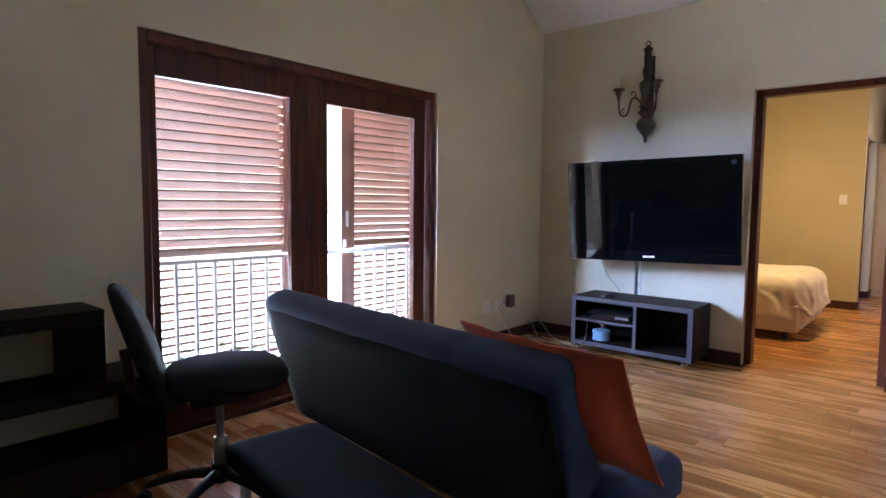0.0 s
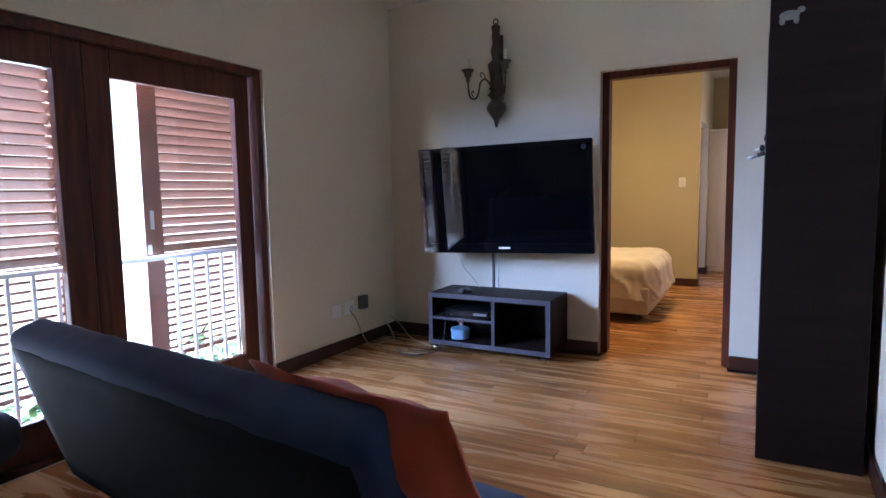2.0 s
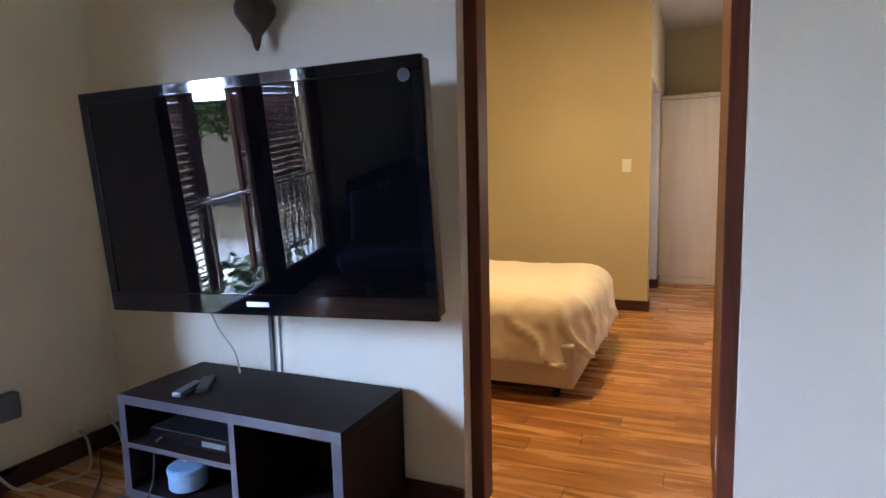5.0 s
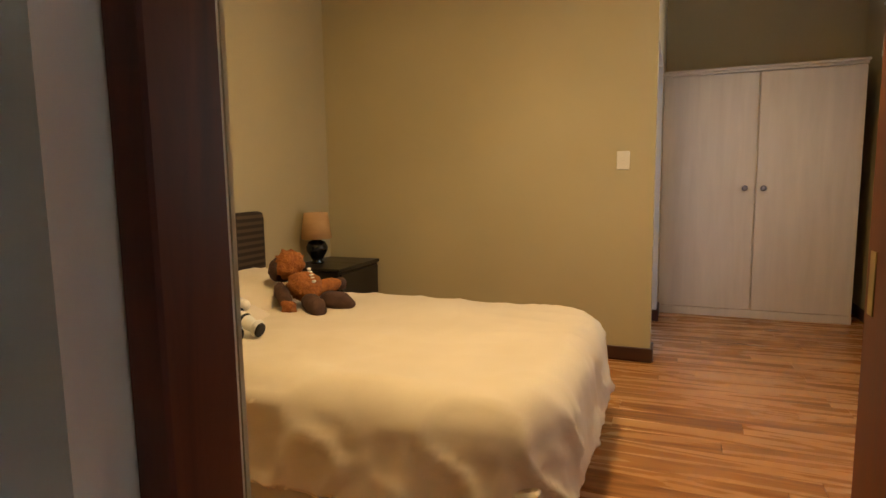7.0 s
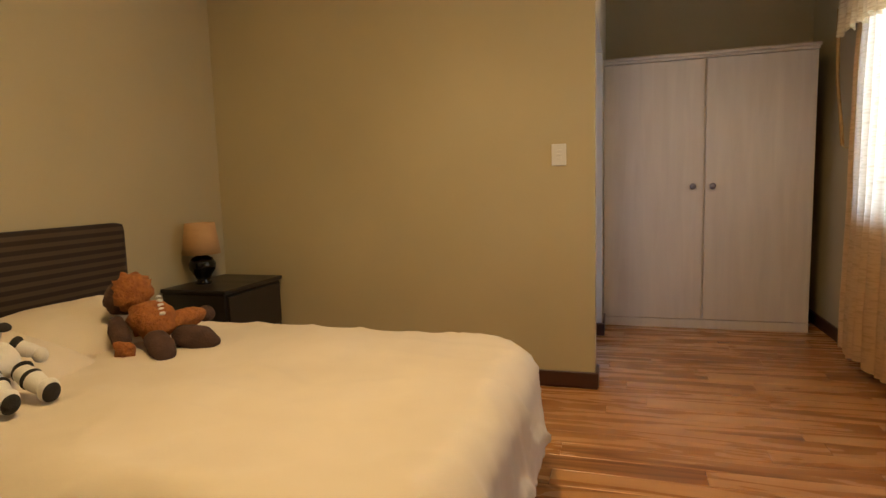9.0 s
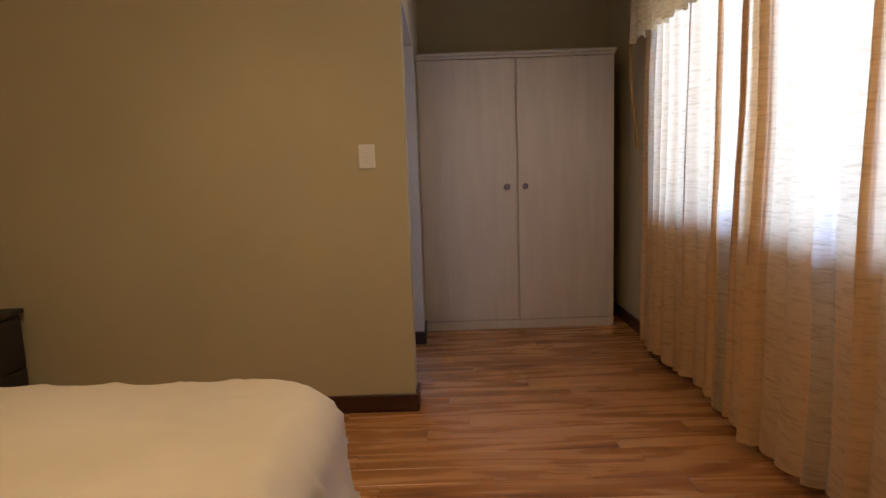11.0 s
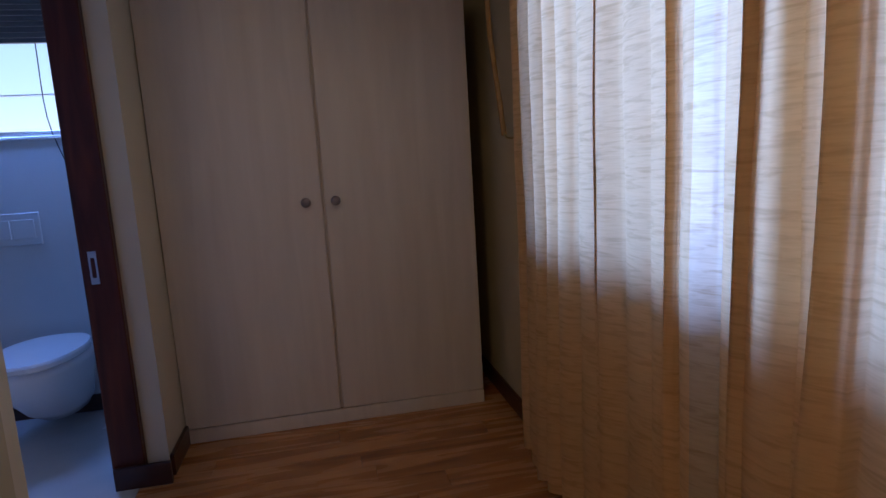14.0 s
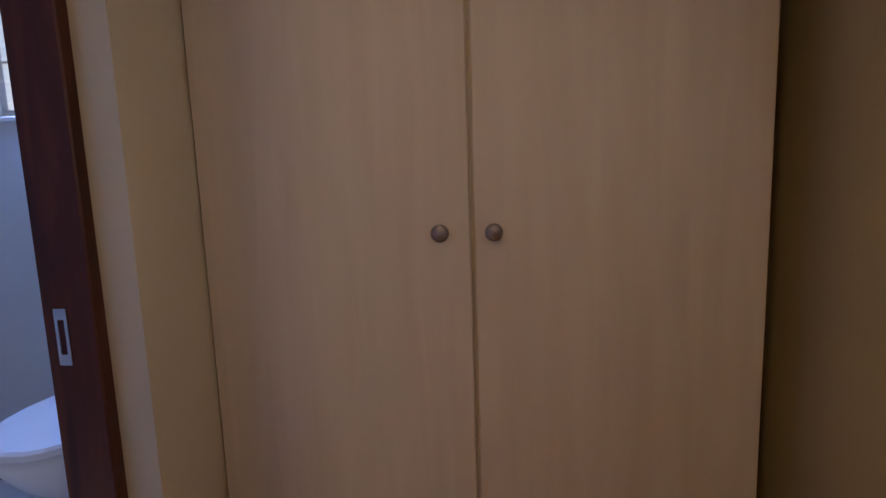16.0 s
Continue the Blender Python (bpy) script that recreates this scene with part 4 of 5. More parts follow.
tube(me, [(0.05, 0.05, 0.45), (0.1, 0.2, 0.445), (0.1, 0.26, 0.44)], 0.007, 6, 3)
part("tilt_mechanism", me, PLASTIC_BK, oc)
part("seat", blob(bmesh.new(), (0.03, 0, 0.53), (0.47, 0.46, 0.12), power=3.2, nu=28, nv=12), FABRIC_BK, oc, "rounded padded seat", smooth=True)
bb = bmesh.new()
tube(bb, [(-0.1, 0, 0.45), (-0.24, 0, 0.45), (-0.31, 0, 0.52), (-0.33, 0, 0.66)], 0.02, 8, 5)
part("back_bracket", bb, PLASTIC_BK, oc, smooth=True)
bk = blob(bmesh.new(), (0, 0, 0), (0.085, 0.42, 0.50), power=3.0, nu=28, nv=16)
for v in bk.verts:
    v.co.x -= 0.15 * (v.co.z / 0.5) + 0.08 * (v.co.z / 0.5) ** 2 * (1 if v.co.z > 0 else -0.6)
    v.co.x += 0.35 * v.co.y ** 2
bmesh.ops.translate(bk, verts=bk.verts, vec=(-0.27, 0, 0.66))
part("backrest", bk, FABRIC_BK, oc, "tall curved padded backrest", smooth=True)
place(oc, pose(-1.98, -3.72, 0, 0, 0, 66))

# ---- low shelf unit by the window wall ----
su = thing("low_shelf_unit", (-2.6, -4.8, 0), "stepped dark brown low shelf unit against the wall", "shelf unit")
part("plinth_box", box(-2.76, -2.42, -6.0, -3.74, 0.0, 0.18, bevel=0.003), ESPRESSO, su)
part("middle_board", box(-2.76, -2.42, -6.0, -3.74, 0.395, 0.455, bevel=0.003), ESPRESSO, su)
part("top_board", box(-2.76, -2.48, -6.0, -3.96, 0.70, 0.76, bevel=0.003), ESPRESSO, su)
part("end_post", box(-2.76, -2.48, -4.08, -3.96, 0.456, 0.699, bevel=0.003), ESPRESSO, su)
part("end_post", box(-2.76, -2.42, -3.82, -3.74, 0.181, 0.394, bevel=0.003), ESPRESSO, su)
part("end_post", box(-2.76, -2.42, -6.0, -5.92, 0.181, 0.394, bevel=0.003), ESPRESSO, su)

# ---- tall bookcase ----
bc = thing("bookcase", (0.31, -1.13, 0), "tall dark espresso bookcase with open shelves", "bookcase")
BKX, BKN, BKF = 0.105, -1.44, -0.83
part("side", box(BKX, 0.512, BKN, BKN + 0.022, 0, 2.03, bevel=0.002), ESPRESSO, bc, "plain dark side panel")
part("side", box(BKX, 0.512, BKF - 0.022, BKF, 0, 2.03, bevel=0.002), ESPRESSO, bc)
for y in (BKN, BKF - 0.022):
    part("edge_strip", box(BKX - 0.0015, BKX, y + 0.001, y + 0.021, 0.003, 2.027), ESPRESSO_EDGE, bc, "worn greyish front edge of the side panel")
part("back", box(0.502, 0.51, BKN + 0.022, BKF - 0.022, 0, 2.03), ESPRESSO, bc)
for z in (0.06, 0.535, 0.89, 1.225, 1.62, 2.008):
    part("shelf", box(BKX + 0.003, 0.502, BKN + 0.022, BKF - 0.022, z, z + 0.022, bevel=0.001), ESPRESSO, bc)
    part("edge_strip", box(BKX + 0.0005, BKX + 0.0028, BKN + 0.022, BKF - 0.022, z + 0.001, z + 0.021), ESPRESSO_EDGE, bc, "greyish shelf edge strip")
STICK = surface("pale_grey_sticker", [(0.16, 0.15, 0.14), (0.28, 0.27, 0.24)], 0.5, (40, 40, 40))
sk = bmesh.new()
blob(sk, (0, 0, 0), (0.075, 0.0014, 0.04), power=2.2)
blob(sk, (0.042, 0, 0.018), (0.03, 0.0014, 0.026), power=2.2)
for dx in (-0.026, 0.026):
    blob(sk, (dx, 0, -0.022), (0.022, 0.0014, 0.032), power=2.2)
place(lone("wall_sticker", sk, STICK, (0, 0, 0), "pale four-legged animal sticker on the bookcase side", "sticker"), pose(0.175, -1.4412, 1.955))
sup = bmesh.new()
add_box(sup, 0.165, 0.44, -1.34, -1.00, 1.2475, 1.352, bevel=0.006)
lone("storage_box", sup, PLASTIC_BK, (0.27, -1.2, 1.2475), "black box on the shelf under the toys", "box")


def toy_figure():
    """A jointed plastic figure, seated, with its legs stretched out."""
    b = bmesh.new()
    blob(b, (0, 0, 0.035), (0.07, 0.10, 0.07), power=3.0, nu=16, nv=8)
    blob(b, (0.01, 0, 0.105), (0.065, 0.115, 0.10), power=3.0, nu=16, nv=10)
    blob(b, (0.005, 0, 0.185), (0.065, 0.065, 0.075), power=2.6, nu=16, nv=10)
    blob(b, (-0.026, 0, 0.19), (0.014, 0.045, 0.016), mat=1, nu=10, nv=6)
    for s_, lift in ((-1, 0.075), (1, 0.035)):
        tube(b, [(-0.01, s_ * 0.03, 0.03), (-0.10, s_ * 0.035, 0.03 + lift * 0.5), (-0.19, s_ * 0.04, 0.02 + lift)], 0.019, 10, 4, taper=0.85)
        blob(b, (-0.10, s_ * 0.035, 0.034 + lift * 0.5), (0.03, 0.042, 0.042), mat=1, nu=10, nv=6)
        blob(b, (-0.205, s_ * 0.04, 0.03 + lift), (0.024, 0.028, 0.034), mat=1, nu=10, nv=6)
        tube(b, [(0.01, s_ * 0.06, 0.135), (-0.02, s_ * 0.085, 0.09), (-0.07, s_ * 0.07, 0.07)], 0.014, 10, 4)
    return lone("toy_figure", b, [WHITE_PL, PLASTIC_BK], (0, 0, 0), "white plastic toy figure with black joints sitting on the box", "toy figure", smooth=True)


place(toy_figure(), pose(0.30, -1.24, 1.3525, 0, 0, 12))
b = bmesh.new()
tube(b, [(0.03, -1.16, 1.372), (0.075, -1.163, 1.39)], 0.009, 10, 1, mat=1)
tube(b, [(0.072, -1.163, 1.389), (0.13, -1.168, 1.405)], 0.010, 10, 1, mat=0)
tube(b, [(0.06, -1.16, 1.41), (0.14, -1.165, 1.437)], 0.007, 8, 1, mat=1)
tube(b, [(0.15, -1.167, 1.41), (0.165, -1.168, 1.362)], 0.011, 8, 1, mat=0)
add_box(b, 0.155, 0.20, -1.178, -1.158, 1.3525, 1.40, bevel=0.005)
lone("toy_blaster", b, [PLASTIC_BK, STEEL], (0.2, -1.168, 1.3525), "black and silver toy blaster jutting out over the shelf edge", "toy", smooth=True)
b = bmesh.new()
tube(b, [(0.14, -1.3, 0.917), (0.115, -1.2, 0.917), (0.16, -1.05, 0.917), (0.3, -0.98, 0.917)], 0.004, 6, 6)
lone("cable", b, CABLE_W, (0.14, -1.3, 0.917), "pale cable lying on the bookcase shelf", "cable", smooth=True)

# ---- bed ----
bd = thing("bed", (-1.85, 1.86, 0), "double bed with a beige fabric base", "bed")
part("base", box(-2.93, -0.785, 1.165, 2.555, 0.075, 0.33, bevel=0.02, seg=3), BEDBASE, bd)
part("mattress", box(-2.93, -0.87, 1.25, 2.47, 0.331, 0.505, bevel=0.06, seg=4), LINEN, bd)
for x in (-2.8, -0.9):
    for y in (1.26, 2.46):
        part("leg", lathe(bmesh.new(), [(0.022, 0), (0.028, 0.075)], (x, y, 0), 12), PLASTIC_BK, bd)
hb = bmesh.new()
soft_box(hb, (0.07, 1.74, 0.82), pose(-2.955, 1.85, 0.615), 0.03, 0.0, 5, 36)
part("headboard", hb, STRIPES, bd, "headboard in brown fabric with thin dark stripes", smooth=True)


def duvet():
    bm = bmesh.new()
    x0, xe, y0, y1, zt, r, R = -2.46, -0.735, 1.13, 2.60, 0.57, 0.13, 0.30
    hf, hs = 0.31, 0.29
    nx, ny = 90, 90
    grid = []
    for i in range(nx + 1):
        row = []
        for j in range(ny + 1):
            a = x0 + (xe + hf - x0) * i / nx
            b = (y0 - hs) + (y1 - y0 + 2 * hs) * j / ny
            ox, oy = max(0.0, a - (xe - R)), 0.0
            sy_ = 0
            if b < y0 + R:
                oy, sy_ = (y0 + R) - b, -1
            elif b > y1 - R:
                oy, sy_ = b - (y1 - R), 1
            bx, by = min(a, xe - R), min(max(b, y0 + R), y1 - R)
            h_ = math.hypot(ox, oy)
            d = h_ - (R - r)
            if d < 1e-6:
                p, d = Vector((a, b, zt)), 0
            else:
                bx, by = bx + ox / h_ * (R - r), by + sy_ * oy / h_ * (R - r)
                d = d if d < 0.42 else 0.42 + (d - 0.42) * 0.3
                q = min(d, r * math.pi / 2)
                out, down = r * math.sin(q / r), r * (1 - math.cos(q / r))
                rest = d - q
                out += 0.12 * rest
                down += 0.99 * rest
                p = Vector((bx + ox / h_ * out, by + sy_ * oy / h_ * out, zt - down))
            hang = min(1.0, d / 0.2)
            hu, hv = (bx + ox / h_ * 0.16, by + sy_ * oy / h_ * 0.16) if d > 0 else (bx, by)
            fold = noise.noise(Vector((hu * 9, hv * 9, hang * 0.8))) * 0.009 + noise.noise(Vector((hu * 19, hv * 19, 7 + hang))) * 0.002
            puff = 0.022 * noise.noise(Vector((a * 2.2, b * 2.2, 1.0))) + 0.007 * noise.noise(Vector((a * 7, b * 5, 2.0)))
            n1_ = 1 - min(1.0, 2.2 * abs(noise.noise(Vector((a * 2.6 + b * 1.8, b * 3.6 - a * 1.2, 9.0)))))
            n2_ = 1 - min(1.0, 2.5 * abs(noise.noise(Vector((a * 6.0 - b * 4, b * 7.5 + a * 3, 4.0)))))
            crease = 0.028 * n1_ ** 6 * (0.25 + 0.9 * hang) + 0.009 * n2_ ** 4 * (0.15 + hang)
            if d > 0:
                nrm = Vector((ox / h_, sy_ * oy / h_, 0))
                p += nrm * ((fold + crease * 0.8) * hang)
            p.z += (puff + max(-0.01, crease)) * (1 - 0.92 * hang)
            edge = min(1.0, (a - x0) / 0.08)
            p.z = p.z * edge + (zt - 0.03) * (1 - edge)
            row.append(bm.verts.new(p))
        grid.append(row)
    for i in range(nx):
        for j in range(ny):
            bm.faces.new((grid[i][j], grid[i + 1][j], grid[i + 1][j + 1], grid[i][j + 1]))
    r_ = bmesh.ops.extrude_face_region(bm, geom=bm.faces[:])
    bmesh.ops.translate(bm, verts=[v for v in r_["geom"] if isinstance(v, bmesh.types.BMVert)], vec=(0, 0, 0.012))
    return lone("duvet", bm, LINEN, (-1.6, 1.86, 0.52), "cream duvet with soft creases hanging over the bed edges", "duvet", smooth=True)


duvet()
flanged_cushion("pillow", 0.56, 0.74, 0.16, pose(-2.42, 1.54, 0.62, 0, 13, 3), LINEN, "cream flanged pillow against the headboard", "pillow", 0.012)
flanged_cushion("pillow", 0.56, 0.70, 0.16, pose(-2.52, 2.12, 0.625, 0, 14, -5), LINEN, "cream pillow under the brown soft toy", "pillow", 0.012)

# ---- soft toys ----


def white_toy():
    b = bmesh.new()
    blob(b, (0, 0, 0.07), (0.17, 0.15, 0.13), mat=0)
    blob(b, (-0.15, 0, 0.11), (0.15, 0.16, 0.14), mat=0, power=2.2)
    for s in (-1, 1):
        blob(b, (-0.21, s * 0.07, 0.13), (0.05, 0.05, 0.05), mat=0)
        blob(b, (-0.10, s * 0.068, 0.145), (0.05, 0.05, 0.03), mat=1)
        blob(b, (-0.03, s * 0.11, 0.075), (0.13, 0.055, 0.06), pose(0, 0, 0, 0, 0, s * 35), mat=0)
        blob(b, (-0.055, s * 0.095, 0.085), (0.04, 0.062, 0.065), pose(0, 0, 0, 0, 0, s * 35), mat=1)
        blob(b, (0.02, s * 0.145, 0.065), (0.06, 0.055, 0.06), mat=0)
        blob(b, (0.14, s * 0.055, 0.055), (0.19, 0.072, 0.08), pose(0, 0, 0, 0, 0, s * 8), mat=0)
        for q in (0.085, 0.145):
            blob(b, (q, s * 0.053, 0.058), (0.028, 0.078, 0.086), mat=1)
        blob(b, (0.235, s * 0.066, 0.06), (0.05, 0.075, 0.095), mat=0)
        blob(b, (0.255, s * 0.066, 0.06), (0.03, 0.062, 0.08), mat=1)
    blob(b, (-0.08, 0, 0.14), (0.014, 0.09, 0.02), mat=1)
    for s in (-1, 1):
        blob(b, (-0.150, s * 0.033, 0.176), (0.034, 0.048, 0.016), pose(0, 0, 0, 0, 12, s * 20), mat=1, nu=12, nv=6)
    blob(b, (-0.176, 0, 0.176), (0.012, 0.10, 0.012), mat=1, nu=12, nv=6)
    return lone("soft_toy", b, [PLUSH_W, PLUSH_K], (0, 0, 0), "white soft toy with black bands lying on the pillow", "soft toy", smooth=True)


place(white_toy(), pose(-2.20, 1.485, 0.652, 0, 22, -12) @ Matrix.Scale(0.78, 4))


def brown_toy():
    b = bmesh.new()
    blob(b, (0, 0, 0.10), (0.20, 0.18, 0.16), mat=0, rough=0.03, freq=30)
    blob(b, (-0.14, -0.02, 0.19), (0.16, 0.16, 0.17), mat=0, rough=0.03, freq=30)
    blob(b, (-0.19, -0.035, 0.15), (0.12, 0.17, 0.16), mat=1, rough=0.02, freq=25)
    blob(b, (-0.02, -0.13, 0.06), (0.22, 0.08, 0.09), pose(0, 0, 0, 0, 12, -14), mat=1, rough=0.012, freq=30)
    blob(b, (0.09, -0.155, 0.03), (0.09, 0.08, 0.08), mat=0, rough=0.02, freq=30)
    blob(b, (0.02, 0.15, 0.09), (0.10, 0.22, 0.08), pose(0, 0, 0, 0, 0, 12), mat=0, rough=0.02, freq=30)
    blob(b, (0.0, 0.26, 0.08), (0.08, 0.08, 0.07), mat=1, rough=0.01)
    blob(b, (0.17, -0.05, 0.055), (0.22, 0.11, 0.11), pose(0, 0, 0, 0, 0, -12), mat=1, rough=0.012, freq=25)
    blob(b, (0.17, 0.11, 0.055), (0.22, 0.11, 0.11), pose(0, 0, 0, 0, 0, 32), mat=1, rough=0.012, freq=25)
    for k in range(5):
        blob(b, (-0.045 + 0.028 * k, 0.05 - 0.010 * k, 0.19 - 0.008 * k), (0.016, 0.03, 0.016), mat=2, nu=8, nv=6)
    return lone("soft_toy", b, [PLUSH_O, PLUSH_B, WHITE_PL], (0, 0, 0), "shaggy ginger and brown soft toy with a studded strap", "soft toy", smooth=True)


place(brown_toy(), pose(-2.20, 2.08, 0.60, 0, 14, -20) @ Matrix.Scale(0.86, 4))

# ---- bedside table and lamp ----
ns = thing("bedside_table", (-2.77, 3.27, 0), "black-stained wooden bedside cabinet in the room corner", "bedside table")
part("carcass", box(-2.98, -2.56, 2.99, 3.54, 0.04, 0.595, bevel=0.003), DARKWOOD, ns)
part("top", box(-2.985, -2.545, 2.98, 3.555, 0.596, 0.62, bevel=0.004), DARKWOOD, ns)
for z0, z1 in ((0.07, 0.32), (0.33, 0.58)):
    part("drawer", box(-2.559, -2.543, 3.01, 3.52, z0, z1, bevel=0.002), DARKWOOD, ns)
part("plinth", box(-2.97, -2.58, 3.01, 3.52, 0, 0.0395), DARKWOOD, ns)
lm = thing("table_lamp", (-2.865, 3.205, 0.62), "small table lamp with a dark round base and a tan shade", "table lamp")
part("base", lathe(bmesh.new(), [(0.045, 0.62), (0.05, 0.628), (0.035, 0.64), (0.05, 0.67), (0.075, 0.71), (0.078, 0.74), (0.06, 0.775), (0.03, 0.79), (0.034, 0.80)], (-2.865, 3.205, 0), 24), GLOSS_BK, lm, "dark glazed bulb-shaped base", smooth=True)
part("stem", lathe(bmesh.new(), [(0.01, 0.80), (0.01, 0.88)], (-2.865, 3.205, 0), 10), BRASS, lm)
sh = bmesh.new()
n = 28
ro = [[sh.verts.new((-2.865 + r * math.cos(2 * math.pi * i / n), 3.205 + r * math.sin(2 * math.pi * i / n), z)) for i in range(n)] for r, z in ((0.11, 0.80), (0.085, 0.985), (0.082, 0.985), (0.107, 0.80))]
for k in range(4):
    for i in range(n):
        sh.faces.new((ro[k][i], ro[k][(i + 1) % n], ro[(k + 1) % 4][(i + 1) % n], ro[(k + 1) % 4][i]))
part("shade", sh, SHADE, lm, "tan tapered fabric shade", smooth=True)

# ---- light switch ----
sw = thing("light_switch", (-0.785, YB, 1.255), "white three-lever light switch plate", "light switch")
part("plate", box(-0.822, -0.742, YB - 0.009, YB - 0.0003, 1.256, 1.374, bevel=0.003), WHITE_PL, sw)
for k in range(3):
    part("rocker", box(-0.795, -0.769, YB - 0.0135, YB - 0.0092, 1.291 + k * 0.02, 1.303 + k * 0.02, bevel=0.001), WHITE_PL, sw)

# ---- wardrobe ----
WX0, WX1, WY, WT = -0.587, 0.875, 5.12, 2.09
wd = thing("wardrobe", ((WX0 + WX1) / 2, 5.43, 0), "whitewashed wooden two-door wardrobe", "wardrobe")
for x in (WX0, WX1 - 0.02):
    part("side", box(x, x + 0.02, WY + 0.02, 5.73, 0, WT - 0.045, bevel=0.002), WHITEWASH, wd)
part("back", box(WX0 + 0.02, WX1 - 0.02, 5.715, 5.725, 0.07, WT - 0.045), WHITEWASH, wd)
part("plinth", box(WX0, WX1, WY, WY + 0.018, 0, 0.068, bevel=0.002), WHITEWASH, wd, "low whitewashed plinth")
tp = bmesh.new()
add_box(tp, WX0 - 0.012, WX1 + 0.012, WY - 0.02, 5.735, WT - 0.022, WT, bevel=0.004)
add_box(tp, WX0 - 0.004, WX1 + 0.004, WY - 0.008, 5.73, WT - 0.044, WT - 0.0225, bevel=0.003)
part("cornice", tp, WHITEWASH, wd, "narrow moulded cornice")
xm = 0.145
for a, b, kx in ((WX0 + 0.002, xm - 0.006, 0.064), (xm + 0.006, WX1 - 0.002, 0.201)):
    d = part("door", box(a, b, WY, WY + 0.019, 0.073, WT - 0.048, bevel=0.003), WHITEWASH, wd)
    part("knob", lathe(bmesh.new(), [(0.008, 0), (0.007, 0.012), (0.02, 0.022), (0.023, 0.032), (0.016, 0.04), (0.002, 0.042)], (0, 0, 0), 16, pose(kx, WY - 0.0003, 1.102, 90, 0, 0)),
         surface("grey_metal_knob", [(0.22, 0.19, 0.21), (0.30, 0.27, 0.28)], 0.4, (30, 30, 30), metal=0.6), d, "round dull grey metal knob", smooth=True)
part("centre_strip", box(xm - 0.014, xm + 0.014, WY + 0.02, WY + 0.03, 0.07, WT - 0.046), WHITEWASH, wd)

# ---- bedroom window, curtains and pelmet ----
wf = thing("window_1", (RX + 0.1, 3.0, RZ0), "white painted window behind the curtains", kind="structure")
for a in ((RY0, RY1, RZ0, RZ0 + 0.05), (RY0, RY1, RZ1 - 0.05, RZ1)):
    part("window_frame", box(RX + 0.11, RX + 0.16, a[0], a[1], a[2], a[3], bevel=0.003), WHITE_METAL, wf)
for i in range(5):
    y = RY0 + (RY1 - RY0 - 0.05) * i / 4
    part("window_frame", box(RX + 0.11, RX + 0.16, y, y + 0.05, RZ0 + 0.05, RZ1 - 0.05, bevel=0.003), WHITE_METAL, wf)
    if i < 4:
        part("pane", box(RX + 0.133, RX + 0.137, y + 0.05, y + (RY1 - RY0 - 0.05) / 4, RZ0 + 0.05, RZ1 - 0.05), GLASS, wf).visible_shadow = False
part("window_sill", box(RX + 0.0, RX + 0.11, RY0, RY1, RZ0 - 0.0, RZ0 + 0.02, bevel=0.003), WHITE_PL, wf)


def curtain(y0, y1, xc, seed, label, amp=0.034, bunches=(), thin=()):
    """One curtain: gentle uneven waves, with deep threefold pleats at the places named, and paler, clearer strips for
    brighter bands of daylight at others.
    """
    r = random.Random(seed)
    bm = bmesh.new()
    line, y, k = [], y0, 0
    marks = sorted([(b[0] - b[1] / 2, b) for b in bunches])
    while y < y1:
        if marks and y >= marks[0][0] - 0.03:
            _, (c, w, deep) = marks.pop(0)
            for f in range(7):
                u = f / 6
                line.append((c - w / 2 + w * u, -deep * (1 - 0.25 * math.cos(math.pi * u)), k))
            for f in range(7):
                u = f / 6
                line.append((c + w / 2 - w * 0.8 * u, -deep * 0.55 + 0.006 * math.sin(math.pi * u), k + 0.3))
            for f in range(7):
                u = f / 6
                line.append((c - w * 0.3 + w * 0.9 * u, -deep * 0.2 * (1 - u), k + 0.6))
            y = c + w * 0.62
            k += 1
            continue
        w = r.uniform(0.07, 0.17)
        a = amp * r.uniform(0.5, 1.35)
        sharp = r.choice((0.6, 1.0, 1.7))
        for f in range(10):
            u = f / 10
            line.append((y + w * u, -a * math.sin(math.pi * u) ** sharp, k + u))
        y += w
        k += 1
    hem = [r.uniform(0.05, 0.10) for _ in range(k + 3)]
    nz = 30
    grid = []
    for y, dx, q in line:
        row = []
        h0 = hem[int(q)] * (1 - q % 1) + hem[int(q) + 1] * (q % 1)
        for j in range(nz + 1):
            f = j / nz
            z = h0 + (2.27 - h0) * f
            flare = 0.85 + 0.55 * (1 - f) ** 1.6
            tight = 1 - 0.25 * f ** 4
            sway = 0.014 * noise.noise(Vector((y * 3, z * 1.1, seed))) + 0.006 * noise.noise(Vector((y * 11, z * 2.5, seed)))
            row.append(bm.verts.new((xc + dx * flare * tight + sway, y + 0.028 * noise.noise(Vector((z * 1.2, y * 1.5, seed + 5))) * (1.3 - f), z)))
        grid.append(row)
    for a, b, p in zip(grid, grid[1:], line):
        for j in range(nz):
            face = bm.faces.new((a[j], b[j], b[j + 1], a[j + 1]))
            if any(t0 < p[0] < t1 for t0, t1 in thin):
                face.material_index = 1
    return lone("curtain", bm, [CURTAIN, CURTAIN_BRIGHT], (xc, (y0 + y1) / 2, 0.06), label, "curtain", smooth=True, group="bedroom curtains")


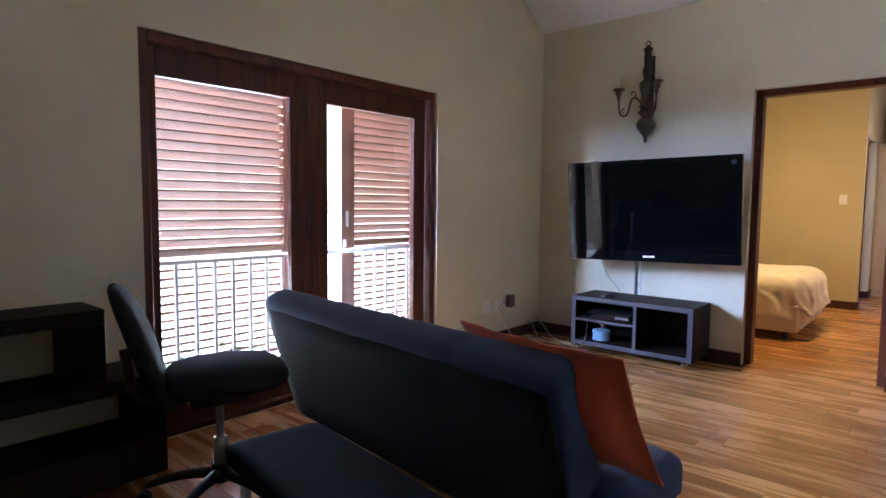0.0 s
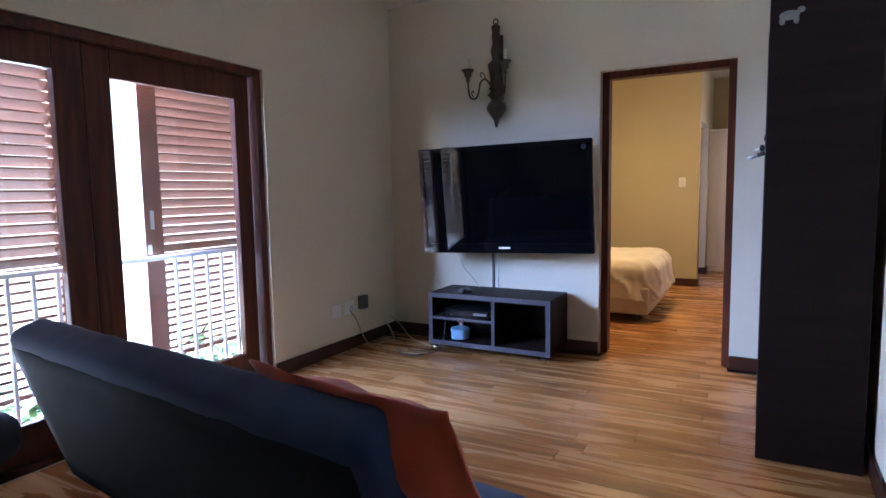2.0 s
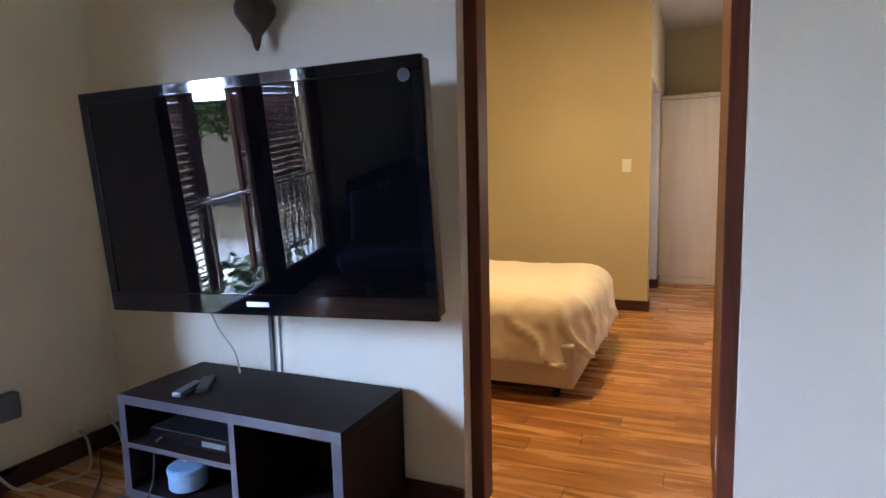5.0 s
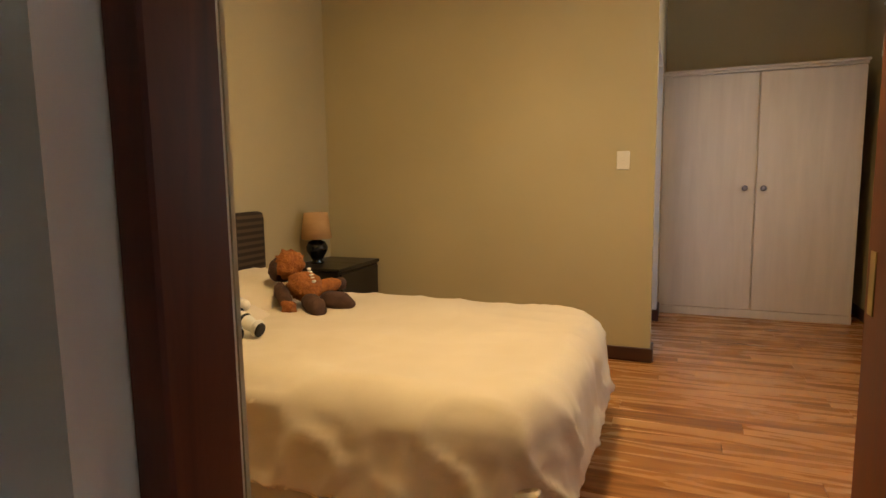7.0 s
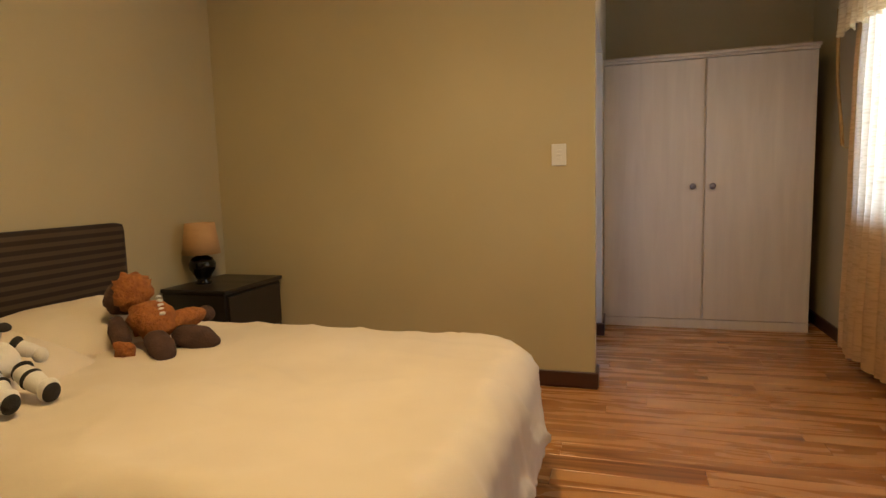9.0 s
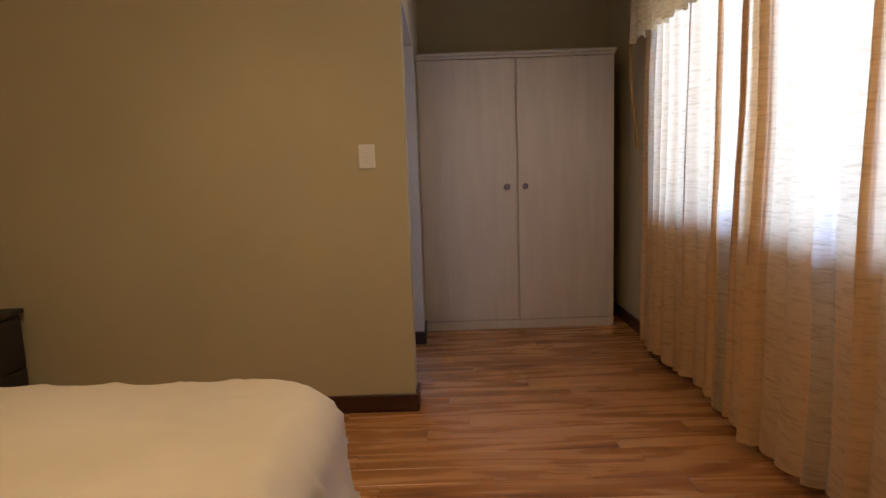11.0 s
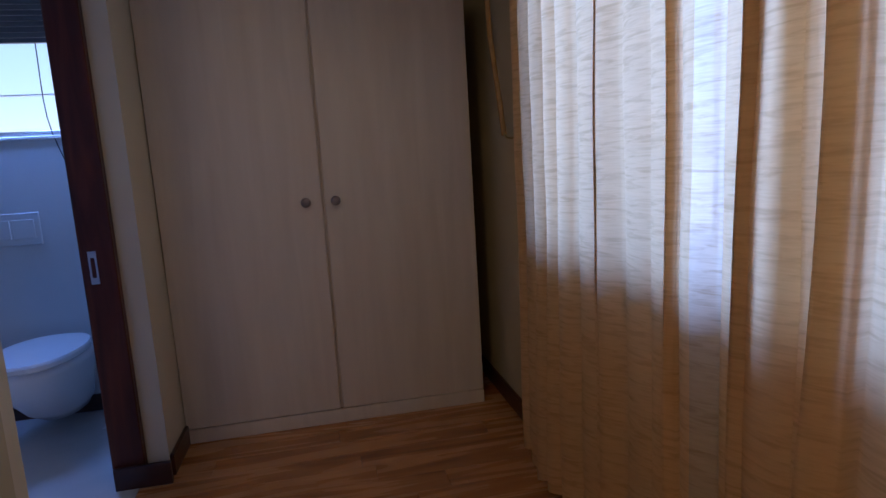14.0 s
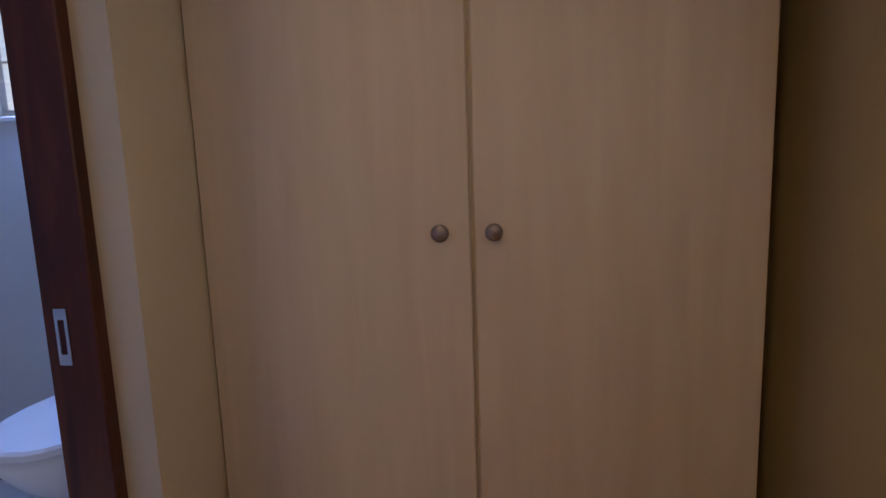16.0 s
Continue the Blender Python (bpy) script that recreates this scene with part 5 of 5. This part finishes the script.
curtain(3.05, 4.42, 0.885, 2, "cream slubbed cotton curtain hanging in folds beside the wardrobe", bunches=((3.17, 0.05, 0.04), (3.42, 0.022, 0.03), (3.74, 0.018, 0.03)), thin=((3.27, 3.33),))
curtain(1.25, 3.06, 0.875, 8, "cream slubbed cotton curtain hanging in folds before the window", bunches=((2.985, 0.05, 0.05), (2.41, 0.03, 0.035), (2.08, 0.018, 0.03), (1.84, 0.022, 0.035)), thin=((2.54, 2.63),))
pe = bmesh.new()
rr = random.Random(4)
pg_, ny = [], 300
for i in range(ny + 1):
    y = 1.15 + (4.56 - 1.15) * i / ny
    a = 0.018 * math.sin(y * 62 + 2 * math.sin(y * 9)) + 0.008 * math.sin(y * 140)
    zl = 2.03 - 0.035 * abs(math.sin(y * 17)) + 0.01 * math.sin(y * 75)
    pg_.append([pe.verts.new((0.822 + a * (1.15 - 0.9 * f), y, zl + (2.33 - zl) * f)) for f in [k / 6 for k in range(7)]])
for a, b in zip(pg_, pg_[1:]):
    for k in range(6):
        pe.faces.new((a[k], b[k], b[k + 1], a[k + 1]))
lone("curtain_pelmet", pe, LACE, (0.822, 2.9, 2.0), "cream gathered lace pelmet over the curtains", "pelmet", smooth=True)
rd = thing("curtain_rail", (0.85, 2.9, 2.27), "white curtain rail on wall brackets", "curtain rail")
part("rail", box(0.80, 0.99, 1.15, 4.56, 2.335, 2.352, bevel=0.002), WHITE_PL, rd)
hk = thing("tieback_hook", (0.98, 4.68, 1.33), "small brass curtain tieback hook on the wall", "hook")
hb = tube(bmesh.new(), [(0.997, 4.68, 1.335), (0.95, 4.68, 1.33), (0.915, 4.68, 1.335), (0.905, 4.68, 1.352)], 0.004, 8, 5)
part("hook", hb, BRASS, hk, smooth=True)
lone("curtain_tieback", tube(bmesh.new(), [(0.91, 4.70, 1.345), (0.90, 4.715, 1.5), (0.875, 4.72, 1.75), (0.86, 4.70, 2.0), (0.86, 4.70, 2.2)], 0.012, 6, 6),
     surface("gold_brown_cord", [(0.28, 0.16, 0.05), (0.4, 0.24, 0.08)], 0.8, (30, 30, 30)), (0.91, 4.70, 1.345), "gold-brown tieback band hanging beside the curtain", "tieback", smooth=True)

# ---- bathroom ----
bw = thing("window_2", (BX0, 5.8, BZ0), "small bathroom window with a raised blind", kind="structure")
for a in ((BX0, BX1, BZ0, BZ0 + 0.03), (BX0, BX1, BZ1 - 0.03, BZ1), (BX0, BX0 + 0.03, BZ0 + 0.03, BZ1 - 0.03), (BX1 - 0.03, BX1, BZ0 + 0.03, BZ1 - 0.03), (BX0 + 0.03, BX1 - 0.03, 1.72, 1.728)):
    part("window_frame", box(a[0], a[1], 5.81, 5.84, a[2], a[3], bevel=0.002), STEEL, bw)
part("window_sill", box(BX0, BX1 + 0.0, 5.735, 5.80, BZ0 - 0.02, BZ0 - 0.001, bevel=0.003), WHITE_PL, bw)
part("pane", box(BX0 + 0.03, BX1 - 0.03, 5.823, 5.827, BZ0 + 0.03, BZ1 - 0.03), GLASS, bw).visible_shadow = False
bl = thing("roller_blind", (-1.43, 5.76, 1.97), "dark slatted blind pulled up in the bathroom window", "blind")
for k in range(9):
    part("slat", box(BX0 + 0.01, BX1 - 0.01, 5.755, 5.785, 1.975 + 0.027 * k, 1.998 + 0.027 * k, bevel=0.002), GREY_PL, bl)
cd = bmesh.new()
tube(cd, [(-1.21, 5.742, 1.97), (-1.208, 5.742, 1.6), (-1.14, 5.742, 1.32)], 0.003, 6, 4)
lathe(cd, [(0.006, 0), (0.01, 0.01), (0.006, 0.04)], (-1.14, 5.74, 1.28), 10)
tube(cd, [(-1.14, 5.742, 1.28), (-1.10, 5.742, 1.0), (-1.085, 5.742, 0.82)], 0.002, 6, 4)
part("cord", cd, CABLE_B, bl, "thin hanging blind cord")
fp = thing("flush_plate", (-1.5, 5.745, 0.95), "white dual flush plate on the bathroom wall", "flush plate")
part("plate", box(-1.60, -1.32, 5.737, 5.749, 0.95, 1.12, bevel=0.004), WHITE_PL, fp)
part("button", box(-1.575, -1.46, 5.733, 5.7365, 0.985, 1.085, bevel=0.002), WHITE_PL, fp)
part("button", box(-1.452, -1.345, 5.733, 5.7365, 0.985, 1.085, bevel=0.002), WHITE_PL, fp)
to = thing("toilet", (-1.46, 5.45, 0.1), "white wall-hung toilet with a closed lid", "toilet")


def toilet_ring(bm, z, w, y0, dy, seg=28):
    pts = []
    for i in range(seg):
        a = 2 * math.pi * i / seg
        yy = -math.cos(a)
        k = w * (1 - 0.10 * (yy + 1) / 2 * 0)
        pts.append(bm.verts.new((-1.27 + k / 2 * math.copysign(abs(math.sin(a)) ** 0.75, math.sin(a)), y0 + dy / 2 + yy * dy / 2, z)))
    return pts


def stacked(rings_):
    bm = bmesh.new()
    rs = [toilet_ring(bm, *q) for q in rings_]
    for a, b in zip(rs, rs[1:]):
        for i in range(len(a)):
            bm.faces.new((a[i], a[(i + 1) % len(a)], b[(i + 1) % len(a)], b[i]))
    bm.faces.new(rs[0])
    bm.faces.new(rs[-1])
    return bm


part("bowl", stacked([(0.10, 0.20, 5.42, 0.328), (0.15, 0.27, 5.34, 0.408), (0.27, 0.34, 5.21, 0.538), (0.39, 0.40, 5.12, 0.628), (0.43, 0.40, 5.12, 0.628)]), CERAMIC, to, smooth=True)
part("lid", stacked([(0.435, 0.40, 5.11, 0.58), (0.44, 0.41, 5.10, 0.59), (0.46, 0.41, 5.10, 0.59), (0.47, 0.40, 5.11, 0.57)]), CERAMIC, to, "closed white toilet lid", smooth=False)

# ---- floor planks ----
PW, PL = 0.128, 1.22
shared = {}


def plank_mesh(length, width):
    key = (round(length, 3), round(width, 3))
    if key not in shared:
        b = box(-length / 2 + 0.0006, length / 2 - 0.0006, -width / 2 + 0.0006, width / 2 - 0.0006, -0.010, 0.0, bevel=0.0012)
        me_ = bpy.data.meshes.new("plank")
        b.to_mesh(me_)
        b.free()
        me_.materials.append(PLANK)
        shared[key] = me_
    return shared[key]


rp = random.Random(11)
far = bmesh.new()
row = 0
y = -7.0
count = 0
while y < 5.74:
    ym = y + PW / 2
    if ym < -0.03:
        xa, xb = XW, XR
    elif ym < 0.2:
        xa, xb = -0.95, -0.07
    elif ym < YB + 0.1:
        xa, xb = -3.0, RX
    else:
        xa, xb = -0.70, RX
    x = xa - rp.random() * PL
    while x < xb:
        a, b = max(x, xa), min(x + PL, xb)
        if b - a > 0.03:
            if ym > -5.6 and count < 300:
                p = new("plank", plank_mesh(b - a, PW))
                p.parent = floor
                p.location = ((a + b) / 2, ym, 0)
                count += 1
            else:
                add_box(far, a + 0.0006, b - 0.0006, y + 0.0006, y + PW - 0.0006, -0.010, 0.0)
        x += PL
    y += PW
part("planks", far, PLANK, floor, kind="stuff")
